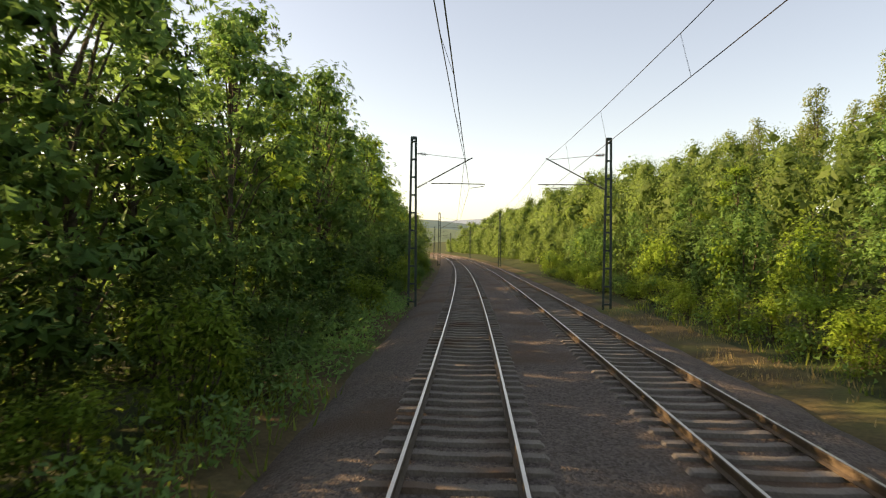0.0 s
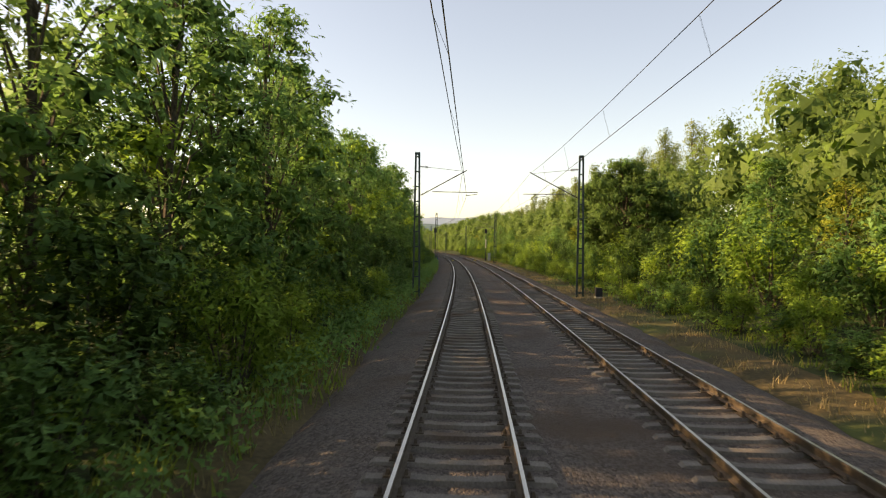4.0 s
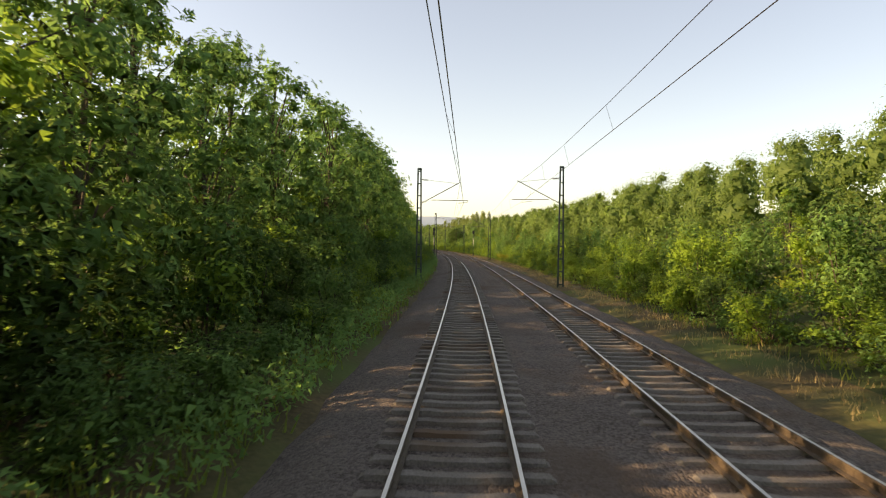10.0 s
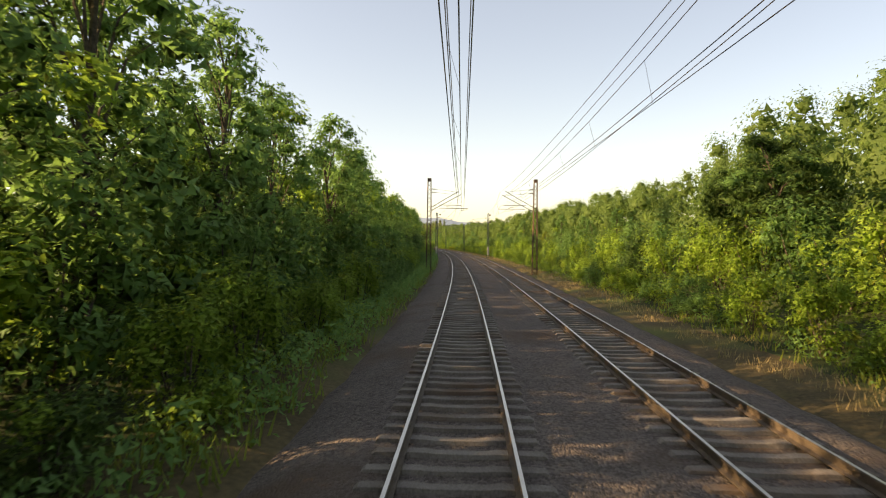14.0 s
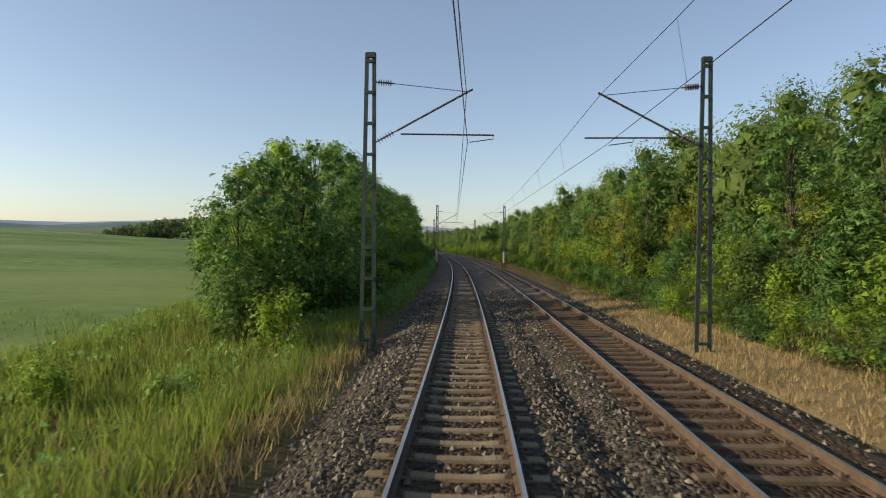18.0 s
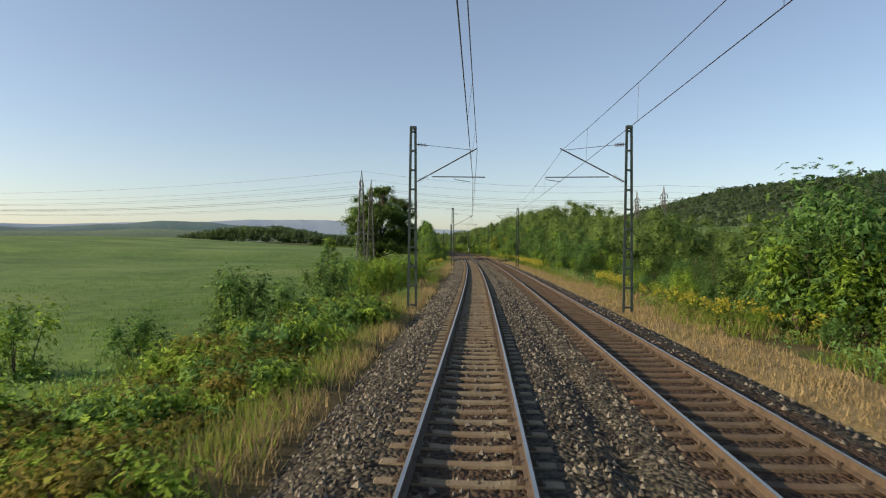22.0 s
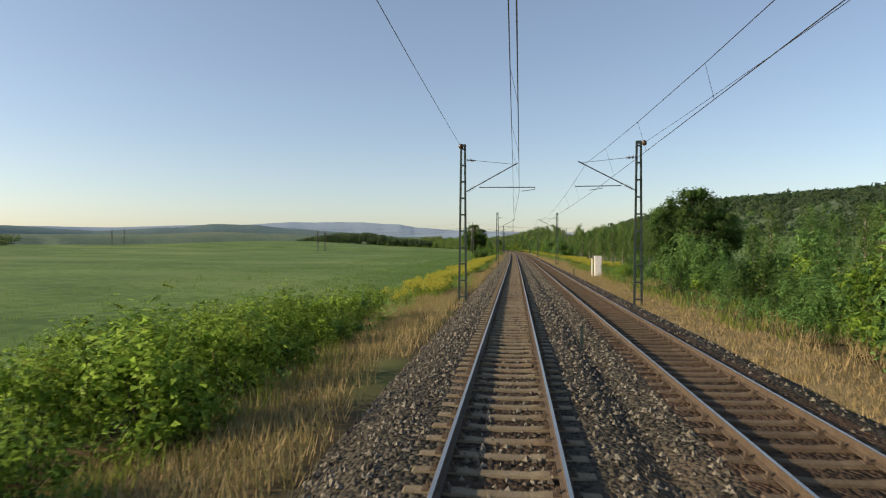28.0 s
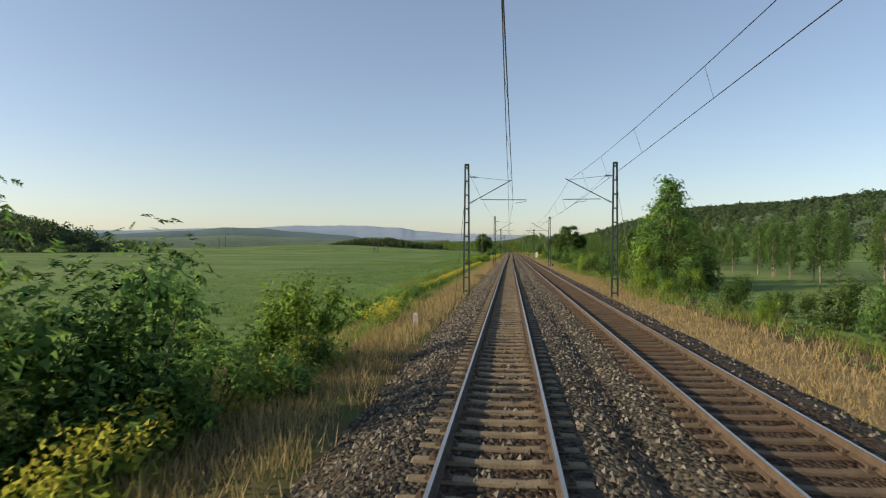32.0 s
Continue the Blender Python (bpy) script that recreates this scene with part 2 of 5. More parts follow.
def ground_z(u, off):
    """The height of the ground, without the ballast bed."""
    u, off = np.broadcast_arrays(np.asarray(u, float), np.asarray(off, float))
    opened = 1 - smooth_step(-668, -632, u)
    left = np.interp(-off, [0, 2.2, 3.2, 8, 13, 60, 420, 3000], [-0.9, -0.75, -0.55, -1.5, -1.8, -1.7, 1.6, 6])
    ditch = np.interp(-off, [0, 2.2, 3.2, 5.3, 7.6, 8.4, 9.4, 10.2, 11.5, 13, 60, 420, 3000],
                      [-0.9, -0.75, -0.55, -1.0, -1.35, -2.3, -2.4, -1.4, -1.3, -1.6, -1.7, 1.6, 6])
    cut = smooth_step(-1142, -1124, u) * (1 - smooth_step(-1066, -1046, u))
    left = left * (1 - cut) + ditch * cut
    left_a = np.interp(-off, [0, 2.2, 3.2, 12, 60, 400, 3000], [-0.9, -0.75, -0.5, -0.3, 0.4, 2, 6])
    right = np.interp(off, [0, 6.3, 7.2, 10, 15, 60, 500, 3000], [-0.9, -0.75, -0.52, -0.6, -1.0, -0.6, 2.0, 6])
    right_a = np.interp(off, [0, 6.3, 7.2, 10, 14, 25, 40, 80, 3000], [-0.9, -0.75, -0.52, -0.4, 0.5, 4.0, 7.5, 10.0, 14])
    closed = smooth_step(-700, -600, u)
    right = right * (1 - closed) + right_a * closed
    l = left * opened + left_a * (1 - opened)
    z = np.where(off < 2, l, right)
    z = z + 6.5 * np.exp(-((u + 420) / 210) ** 2 - ((off + 190) / 95) ** 2)
    rough = 0.06 * np.sin(u * 0.9 + off * 1.7) + 0.05 * np.sin(u * 0.37 - off * 2.3)
    return z + rough * smooth_step(3, 5, abs(off - 2) - 4)


# ---- ground ----
def build_ground():
    us = np.concatenate([[-4000, -2600, -1900, -1500, -1350], np.arange(-1260, 440, 5.0), [460, 520, 600, 800, 1200, 2000, 3200, 4800]])
    lines = np.array([-3000, -1800, -1000, -600, -420, -300, -220, -160, -120, -90, -70, -55, -42, -34, -27, -22, -18, -15, -13, -11.5,
                      -10.2, -9.4, -8.9, -8.4, -8, -7.3, -6.6, -5.6, -4.7, -4, -3.4, -2.9, -2.3, -1, 2, 5, 6.4, 6.9, 7.4, 8, 8.8, 9.8, 11, 12.5, 14, 16, 19, 23,
                      28, 36, 48, 65, 90, 130, 190, 280, 420, 600, 1000, 1800, 3000])
    u, off = np.meshgrid(us, lines, indexing="ij")
    near = np.clip(off, -60, 60)
    p = place(u, near, ground_z(u, off))
    p[..., 0] += off - near
    n = len(lines)
    faces, slots = [], []
    for i in range(len(us) - 1):
        for j in range(n - 1):
            faces.append((i * n + j, i * n + j + 1, (i + 1) * n + j + 1, (i + 1) * n + j))
            mid, um = (lines[j] + lines[j + 1]) / 2, us[i]
            # slot 2: floor under the woods, and shade painted along the ditch
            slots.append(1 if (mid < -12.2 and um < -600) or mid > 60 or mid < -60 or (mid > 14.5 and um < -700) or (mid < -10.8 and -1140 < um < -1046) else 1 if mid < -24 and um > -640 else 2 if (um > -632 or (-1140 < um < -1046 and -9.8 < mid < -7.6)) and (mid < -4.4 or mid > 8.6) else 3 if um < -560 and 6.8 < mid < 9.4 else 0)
    ob = new("ground", mesh_of("ground", p.reshape(-1, 3), faces, [SOIL, FIELD, FLOOR_AND_SHADE, DRY_TURF], True, slots))
    tagged(ob, "dry grassy railway verge and a broad green crop field", "ground", kind="structure")


def bed_z(u, off):
    """The top of the ballast bed."""
    opened = 1 - smooth_step(-645, -620, u)
    a = np.interp(off, [-2.95, -2.5, -1.9, -1.3, 0, 1.3, 2.05, 2.8, 4.1, 5.4, 6.0, 6.5, 7.0],
                  [-0.62, -0.42, -0.27, -0.22, -0.25, -0.22, -0.25, -0.22, -0.25, -0.22, -0.27, -0.42, -0.62])
    b = np.interp(off, [-2.95, -2.4, -1.8, -1.3, 0, 1.3, 1.75, 2.15, 2.5, 2.9, 4.1, 5.4, 6.0, 6.5, 7.0],
                  [-0.68, -0.47, -0.22, -0.19, -0.23, -0.19, -0.2, -0.36, -0.22, -0.19, -0.23, -0.19, -0.26, -0.45, -0.68])
    return a * (1 - opened) + b * opened


def build_bed():
    us = np.arange(-1240, 430, 1.5)
    offs = np.array([-2.95, -2.7, -2.4, -2.1, -1.8, -1.5, -1.3, -0.75, 0, 0.75, 1.3, 1.55, 1.75, 1.95, 2.15, 2.35, 2.5, 2.75, 2.9, 3.4, 4.1,
                     4.9, 5.4, 5.7, 6.0, 6.25, 6.5, 6.75, 7.0])
    rng = np.random.default_rng(3)
    u, off = np.meshgrid(us, offs, indexing="ij")
    edge = np.where((off < -2.3) | (off > 6.3), 1.0, 0.25)
    z = bed_z(u, off) + rng.normal(0, 0.02, u.shape) * edge
    p = place(u, off + rng.normal(0, 0.06, u.shape) * edge, z)
    n = len(offs)
    faces = [(i * n + j, i * n + j + 1, (i + 1) * n + j + 1, (i + 1) * n + j) for i in range(len(us) - 1) for j in range(n - 1)]
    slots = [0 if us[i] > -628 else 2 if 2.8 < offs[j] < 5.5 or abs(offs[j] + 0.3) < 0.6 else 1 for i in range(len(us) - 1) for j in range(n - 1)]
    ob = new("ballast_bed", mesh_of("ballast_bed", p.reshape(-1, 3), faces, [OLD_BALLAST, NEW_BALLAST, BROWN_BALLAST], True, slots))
    tagged(ob, "crushed stone ballast bed under two railway tracks", "ballast", kind="structure")


build_ground()
build_bed()


# ---- the two tracks ----
def sleeper_us(second):
    old = np.arange(430, -628, -0.6)
    fresh = np.arange(-628.4, -1238, -0.667)
    return np.concatenate([old, fresh]) + (0.2 if second else 0)


def sleeper_mesh(name, mat):
    s = Shape()
    ring = [(-0.135, -0.14), (0.135, -0.14), (0.1, 0.01), (-0.1, 0.01)]
    xs = [(-1.22, 0.7, -0.07), (-1.14, 0.97, -0.008), (-0.5, 1.0, 0.0), (-0.33, 0.9, -0.018), (0.33, 0.9, -0.018),
          (0.5, 1.0, 0.0), (1.14, 0.97, -0.008), (1.22, 0.7, -0.07)]
    v = [(x, y * w, z + dz - 0.175) for x, w, dz in xs for y, z in ring]
    f = [(i * 4 + k, i * 4 + (k + 1) % 4, i * 4 + 4 + (k + 1) % 4, i * 4 + 4 + k) for i in range(len(xs) - 1) for k in (1, 2, 3)]
    f += [(3, 2, 1, 0), tuple(28 + k for k in range(4))]
    s.add(v, f)
    return s.mesh(name, mat)


def clip_shape():
    s = Shape()
    for x in (-0.7535, 0.7535):
        s.box((x, 0, -0.158), (0.34, 0.16, 0.024))
        for d in (-0.115, 0.115):
            s.box((x + d, 0, -0.12), (0.06, 0.08, 0.08), taper=0.5)
    return s


def build_track(name, middle, label):
    track = tagged(new(name), label, "railway track", "railway tracks")
    # rails: foot, web and head drawn along the line
    profile = [(-0.07, -0.16), (0.07, -0.16), (0.07, -0.146), (0.012, -0.125), (0.01, -0.05), (0.036, -0.038), (0.036, -0.01),
               (0.024, 0.0), (-0.024, 0.0), (-0.036, -0.01), (-0.036, -0.038), (-0.01, -0.05), (-0.012, -0.125), (-0.07, -0.146)]
    us = np.arange(-1238, 430, 3.0)
    n = len(profile)
    for side in (-0.7535, 0.7535):
        v = np.concatenate([place(us, middle + side + x, z)[:, None] for x, z in profile], 1).reshape(-1, 3)
        f, sl = [], []
        for i in range(len(us) - 1):
            for k in range(n):
                f.append((i * n + k, i * n + (k + 1) % n, (i + 1) * n + (k + 1) % n, (i + 1) * n + k))
                sl.append(1 if k == 7 else 0)
        part_of("rail", mesh_of("rail", v, f, [RUST, SHINE], False, sl), track, "rusty steel rail with a polished running surface")
    # sleepers: each near the middle of the stretches apart, the rest in one mesh
    new_mat = BROWN_CONCRETE if middle > 1 else CONCRETE
    fresh, old = sleeper_mesh("sleeper", new_mat), sleeper_mesh("sleeper", OLD_CONCRETE)
    base = np.array([v.co[:] for v in fresh.vertices])
    polys = [tuple(p.vertices) for p in fresh.polygons]
    rng = np.random.default_rng(int(middle) + 5)
    clip = clip_shape()
    rest = {0: ([], []), 1: ([], [])}
    cv, cf = [], []
    cb = np.array(clip.v)
    for u in sleeper_us(middle > 1):
        is_fresh = u < -628
        a = float(turn_at(u)) + rng.normal(0, 0.006)
        p = place(u, middle + rng.normal(0, 0.012), rng.normal(0, 0.006))
        if (-1165 < u < -1060) or (-120 < u < -35):
            part_of("sleeper", fresh if is_fresh else old, track,
                    at=Matrix.Translation(p.tolist()) @ Matrix.Rotation(a, 4, "Z"))
        else:
            c, s = math.cos(a), math.sin(a)
            v = np.stack([base[:, 0] * c - base[:, 1] * s + p[0], base[:, 0] * s + base[:, 1] * c + p[1], base[:, 2] + p[2]], 1)
            vs, fs = rest[int(is_fresh)]
            n0 = len(vs) * len(base)
            vs.append(v)
            fs += [tuple(n0 + i for i in q) for q in polys]
        if u < -590 or -130 < u < 30:
            c, s = math.cos(a), math.sin(a)
            v = np.stack([cb[:, 0] * c - cb[:, 1] * s + p[0], cb[:, 0] * s + cb[:, 1] * c + p[1], cb[:, 2] + p[2]], 1)
            n0 = len(cv) * len(cb)
            cv.append(v)
            cf += [tuple(n0 + i for i in q) for q in clip.f]
    for key, mat in ((0, OLD_CONCRETE), (1, new_mat)):
        tagged(part_of("sleeper", mesh_of("sleeper_run", np.concatenate(rest[key][0]), rest[key][1], mat), track), kind="stuff")
    tagged(part_of("rail_fastening", mesh_of("rail_fastening", np.concatenate(cv), cf, RUST), track,
                   "rusty rail clips and base plates"), kind="stuff")


build_track("railway_track", 0.0, "railway track of rusty rails on weathered concrete sleepers")
build_track("railway_track", 4.12, "second railway track of browner rails on concrete sleepers")

# ---- masts and overhead line ----
# masts: place along the line and sideways of the near track's mast, then of the far track's
MASTS = [(355, -3, 355, 7.3), (281, -3, 281, 7.3), (207, -3, 207, 7.3), (133, -3, 133, 7.3), (59.5, -2.94, 59.5, 7.4), (-14, -3.18, -14, 7.42),
         (-87.5, -3.07, -86.6, 7.41), (-161.1, -3.3, -162.4, 7.36), (-235.8, -3.14, -236.2, 7.22), (-308, -3.4, -309.9, 7.34),
         (-385.1, -3.07, -385, 7.18), (-447.8, -3.15, -447.5, 7.4), (-510, -2.94, -508.3, 7.22), (-571.8, -2.74, -571.8, 7.02),
         (-644.3, -2.95, -643.9, 7.37), (-719.1, -2.89, -719.5, 7.09), (-785.8, -3.16, -785.8, 7.34), (-862.4, -2.95, -861, 7.15),
         (-936.3, -2.88, -935.3, 7.47), (-1010.2, -2.86, -1010.6, 6.95), (-1085.4, -2.6, -1084.1, 7.26), (-1156.2, -2.84, -1156.5, 7.16), (-1231, -2.9, -1231, 7.2)]
HEAVY = (11, 12)
# sideways place of the contact wire at the masts of the straight end, near and far track; 0.05 and 0.2 in the bend
ZIGZAG = {16: (-0.2, -0.1), 17: (0.2, 0.3), 18: (-0.35, -0.2), 19: (0.38, 0.45), 20: (-0.3, -0.42), 21: (0.35, 0.5), 22: (-0.3, -0.3)}


def mast_parts(parent, tall, heavy):
    """A lattice mast with its feet at the origin, arm towards +x."""
    mat = OLD_MAST if heavy else MAST
    wb, wt = (0.24, 0.15) if heavy else (0.2, 0.11)
    for sx in (-1, 1):
        for sy in ((-1, 1) if heavy else (0,)):
            s = Shape()
            s.beam((sx * wb, sy * wb, -0.2), (sx * wt, sy * wt, tall), 0.06 if heavy else 0.055, 0.06 if heavy else 0.12)
            part_of("leg", s.mesh("leg", mat), parent)
    if heavy:
        n = 22
        for i in range(n):
            for k, (ax, ay, bx, by) in enumerate(((-1, -1, 1, -1), (1, -1, 1, 1), (1, 1, -1, 1), (-1, 1, -1, -1))):
                za, zb = tall * (i + 0.05) / n, tall * (i + 0.95) / n
                wa, w2 = wb + (wt - wb) * za / tall, wb + (wt - wb) * zb / tall
                if (i + k) % 2:
                    ax, ay, bx, by = bx, by, ax, ay
                s = Shape()
                s.beam((ax * wa, ay * wa, za), (bx * w2, by * w2, zb), 0.035)
                part_of("brace", s.mesh("brace", mat), parent)
        s = Shape()
        s.box((0, 0, tall - 0.12), (0.36, 0.36, 0.32))
        part_of("cap", s.mesh("cap", mat), parent)
    else:
        for i in range(10):
            z = 0.25 + (tall - 0.5) * i / 9
            w = wb + (wt - wb) * z / tall
            s = Shape()
            s.box((0, 0, z), (2 * w, 0.13, 0.09))
            part_of("batten", s.mesh("batten", mat), parent)
        s = Shape()
        s.box((0, 0, tall - 0.06), (2 * wt + 0.06, 0.14, 0.16))
        part_of("cap", s.mesh("cap", mat), parent)
    s = Shape()
    s.box((0, 0, -0.35), (0.8, 0.7, 0.5), taper=0.85)
    part_of("foundation", s.mesh("foundation", GREY_CONCRETE), parent)


def insulator(parent, a, b):
    s = Shape()
    a, b = Vector(a), Vector(b)
    s.tube([a, b], 0.022, 6)
    n = 6
    for i in range(n):
        c = a + (b - a) * (0.2 + 0.6 * i / (n - 1))
        d = (b - a).normalized() * 0.018
        s.tube([c - d, c, c + d], [0.035, 0.11, 0.035], 8)
    part_of("insulator", s.mesh("insulator", GLAZE), parent)


def arm(parent, reach, stagger, base, y=0.0, lift=0.0):
    """The cantilever: tie, raking tube, registration tube and steady arm. base: the rail tops over the feet."""
    top, low = 7.62 + base + lift, 5.8 + base + lift
    head = (reach, y, 7.38 + base + lift)
    insulator(parent, (0.15, y, top + 0.05), (0.75, y, top))
    s = Shape()
    s.tube([(0.75, y, top), head], 0.012, 5)
    part_of("tie_wire", s.mesh("tie_wire", WIRE), parent)
    k = Vector((0.14, y, low)), Vector(head)
    d = k[1] - k[0]
    insulator(parent, k[0], k[0] + d * 0.24)
    s = Shape()
    s.tube([k[0] + d * 0.24, k[1] + d * 0.05], 0.034, 6)
    part_of("raking_tube", s.mesh("raking_tube", TUBE), parent)
    z = 6.08 + base + lift
    s = Shape()
    s.tube([(0.95, y, z), (reach + max(0.1, stagger + 0.75), y, z - 0.02)], 0.028, 6)
    part_of("registration_tube", s.mesh("registration_tube", TUBE), parent)
    s = Shape()
    far = stagger > 0
    s.tube([(reach + stagger + (0.75 if far else -0.75), y, z - 0.02), (reach + stagger + (0.72 if far else -0.72), y, z - 0.14),
            (reach + stagger, y, 5.84 + base + lift)], 0.016, 5)
    part_of("steady_arm", s.mesh("steady_arm", TUBE), parent)


STAGGER = {}


def build_masts():
    made = {}
    for i, at in enumerate(MASTS):
        heavy = i in HEAVY
        for side in (0, 1):
            u, off = at[2 * side], at[2 * side + 1]
            stag = ZIGZAG.get(i, (0.05, 0.2))[side]
            STAGGER[(i, side)] = stag
            feet = -0.5
            key = (heavy, side, stag)
            m = stand(u, off, feet, math.pi if side else 0.0)
            if key in made:
                copy_thing(made[key], m)
                continue
            mast = tagged(new("catenary_mast"), ("heavy rust-brown lattice tension mast with double bracket arms" if heavy else
                          "dark green lattice catenary mast with a bracket arm over the track"), "catenary mast", "catenary masts along the line")
            mast_parts(mast, 9.5 if heavy else 9.05, heavy)
            reach = 3.0 if side == 0 else 3.15
            arm(mast, reach, stag if side == 0 else -stag, 0.5)
            if heavy:
                arm(mast, reach - 0.25, -0.35, 0.5, 0.5, 0.35)
            mast.matrix_basis = m
            made[key] = mast


build_masts()


def build_line(name, middle, side):
    line = tagged(new(name), "thin overhead contact line of carrying wire, contact wire and droppers", "overhead line", "overhead lines")
    carry, contact, drop = Shape(), Shape(), Shape()
    pc, pm = [], []
    for i in range(len(MASTS) - 1):
        a, b = MASTS[i][2 * side], MASTS[i + 1][2 * side]
        n = 10
        for k in range(n):
            f = k / n
            sag = 4 * f * (1 - f)
            hang = -0.22 if side == 0 and i < 12 else 0.0
            ends = [place(x, middle + y, 0.0) for x, y in ((a, hang), (b, hang), (a, STAGGER[(i, side)]), (b, STAGGER[(i + 1, side)]))]
            pm.append(ends[0] * (1 - f) + ends[1] * f + np.array((0, 0, 7.38 - 0.95 * sag)))
            pc.append(ends[2] * (1 - f) + ends[3] * f + np.array((0, 0, 5.84 - 0.04 * sag)))
            if k and k != 5:
                drop.tube([pm[-1], pc[-1]], 0.005, 3, caps=False)
    carry.tube(pm, 0.011, 4)
    contact.tube(pc, 0.011, 4)
    part_of("carrying_wire", carry.mesh("carrying_wire", WIRE), line)
    part_of("contact_wire", contact.mesh("contact_wire", WIRE), line)
    tagged(part_of("dropper", drop.mesh("dropper", WIRE), line), kind="stuff")


build_line("overhead_line", 0.0, 0)
build_line("overhead_line", 4.12, 1)


def run_wire(name, label, group, points, thick=0.011, balls=0.0):
    s = Shape()
    pts = []
    for (ua, oa, za), (ub, ob_, zb) in zip(points, points[1:]):
        pa, pb = place(ua, oa, za), place(ub, ob_, zb)
        for k in range(8):
            f = k / 8
            pts.append(pa * (1 - f) + pb * f - np.array((0, 0, 0.5 * 4 * f * (1 - f))))
    pts.append(place(*points[-1]))
    s.tube(pts, thick, 4)
    wire = tagged(new(name, s.mesh(name, WIRE)), label, "wire", group)
    if balls:
        (ua, oa, za), (ub, ob_, zb) = points[:2]
        p = place(ua, oa, za) * (1 - balls) + place(ub, ob_, zb) * balls - np.array((0, 0, 2.0 * balls * (1 - balls)))
        s = Shape()
        s.tube([p + np.array((0, 0, k)) for k in (-0.15, -0.11, 0.0, 0.11, 0.15)], [0.03, 0.1, 0.14, 0.1, 0.03], 8)
        part_of("insulator", s.mesh("insulator", GLAZE, True), wire, "dark round wire insulator")


ANCHORS = "anchored ends of the overhead line"
for middle, side in ((0.0, 0), (4.12, 1)):
    for drop, name in ((0.0, "carrying_wire_end"), (1.45, "contact_wire_end")):
        m10, m11, m12, m13 = (MASTS[i][2 * side:2 * side + 2] for i in (10, 11, 12, 13))
        run_wire(name, "wire of the overhead line running out to its anchor mast", ANCHORS,
                 [(*m10, 7.9 - drop * 0.75), (m11[0], middle - 0.25, 7.75 - drop), (m12[0], middle - 0.2, 7.4 - drop)], balls=0.27)
        run_wire(name, "wire of the overhead line running out to its anchor mast", ANCHORS,
                 [(m11[0], middle + 0.25, 7.4 - drop), (m12[0], middle + 0.25, 7.75 - drop), (*m13, 7.9 - drop * 0.75)])
    run_wire("feeder_wire", "feeder wire strung along the mast tops", "feeder wires",
             [(*MASTS[i][2 * side:2 * side + 2], 8.25) for i in (19, 20, 21)], balls=0.02)


def weight_stack(i, side):
    """Concrete tension weights hanging on a mast."""
    u, off = MASTS[i][2 * side:2 * side + 2]
    thing = tagged(new("tension_weight"), "stack of concrete tension weights hanging beside an anchor mast", "weights", "tension weights")
    for k in range(11):
        s = Shape()
        s.tube([(0, 0, 0.8 + k * 0.15), (0, 0, 0.925 + k * 0.15)], 0.19, 10)
        part_of("disc", s.mesh("disc", GREY_CONCRETE), thing)
    s = Shape()
    s.tube([(0, 0, 0.7), (0, 0, 7.2)], 0.014, 5)
    part_of("rod", s.mesh("rod", TUBE), thing)
    s = Shape()
    s.box((0, 0, 7.2), (0.3, 0.7, 0.22))
    part_of("pulley_box", s.mesh("pulley_box", MAST), thing)
    s = Shape()
    s.box((0, 0.3, 6.0), (0.42, 0.5, 0.16))
    part_of("bracket", s.mesh("bracket", MAST), thing)
    thing.matrix_basis = stand(u - 0.42, off, -0.5)


def guy_wire(i, side):
    u, off = MASTS[i][2 * side:2 * side + 2]
    s = Shape()
    s.tube([place(u - 0.1, off, 7.6), place(u - 6.0, off + (0.3 if side else -0.3), float(ground_z(u - 6, off)) - 0.1)], 0.012, 4)
    tagged(new("guy_wire", s.mesh("guy_wire", WIRE)), "steel guy wire bracing an anchor mast to the ground", "wire", "guy wires")


for i in (10, 13):
    for side in (0, 1):
        weight_stack(i, side)
for side in (0, 1):
    guy_wire(21, side)


def track_magnet(u, middle):
    thing = tagged(new("track_magnet"), "yellow track magnet on a grey bar between the rails", "track magnet", "track magnets")
    s = Shape()
    s.box((0, 0, -0.1), (1.3, 0.1, 0.06))
    part_of("bar", s.mesh("bar", TUBE), thing)
    s = Shape()
    s.box((0, 0, -0.05), (0.42, 0.22, 0.09), taper=0.9)
    part_of("block", s.mesh("block", YELLOW), thing, "yellow painted block")
    thing.matrix_basis = stand(u, middle, 0.0)


for u in (-11.0, -7.8):
    track_magnet(u, 0.0)
    track_magnet(u + 0.2, 4.12)


def crumpled_paper(u, off, size, seed):
    """A scrap of pale litter lying on the ballast."""
    g4 = np.random.default_rng(seed)
    n = 5
    v = [(x / n - 0.5, y / n - 0.5, 0.0) for x in range(n + 1) for y in range(n + 1)]
    v = np.array(v) * size * (0.8 + 0.4 * g4.random((len(v), 1)))
    v[:, 2] = 0.02 + 0.25 * size * g4.random(len(v))
    f = [(a * (n + 1) + b, (a + 1) * (n + 1) + b, (a + 1) * (n + 1) + b + 1, a * (n + 1) + b + 1) for a in range(n) for b in range(n)]
    ob = tagged(new("paper_scrap", mesh_of("paper_scrap", v, f, WHITE)), "crumpled pale paper scrap lying on the ballast", "litter", "litter on the ballast")
    ob.matrix_basis = stand(u, off, float(bed_z(u, off)), seed * 1.3)


for k, (u, off, size) in enumerate(((-596, 2.35, 0.22), (-594.6, 2.5, 0.15), (-597.2, 2.1, 0.12), (-1109.5, 1.9, 0.12), (-1101, 4.4, 0.1), (-866.5, 1.9, 0.12))):
    crumpled_paper(u, off, size, k + 3)


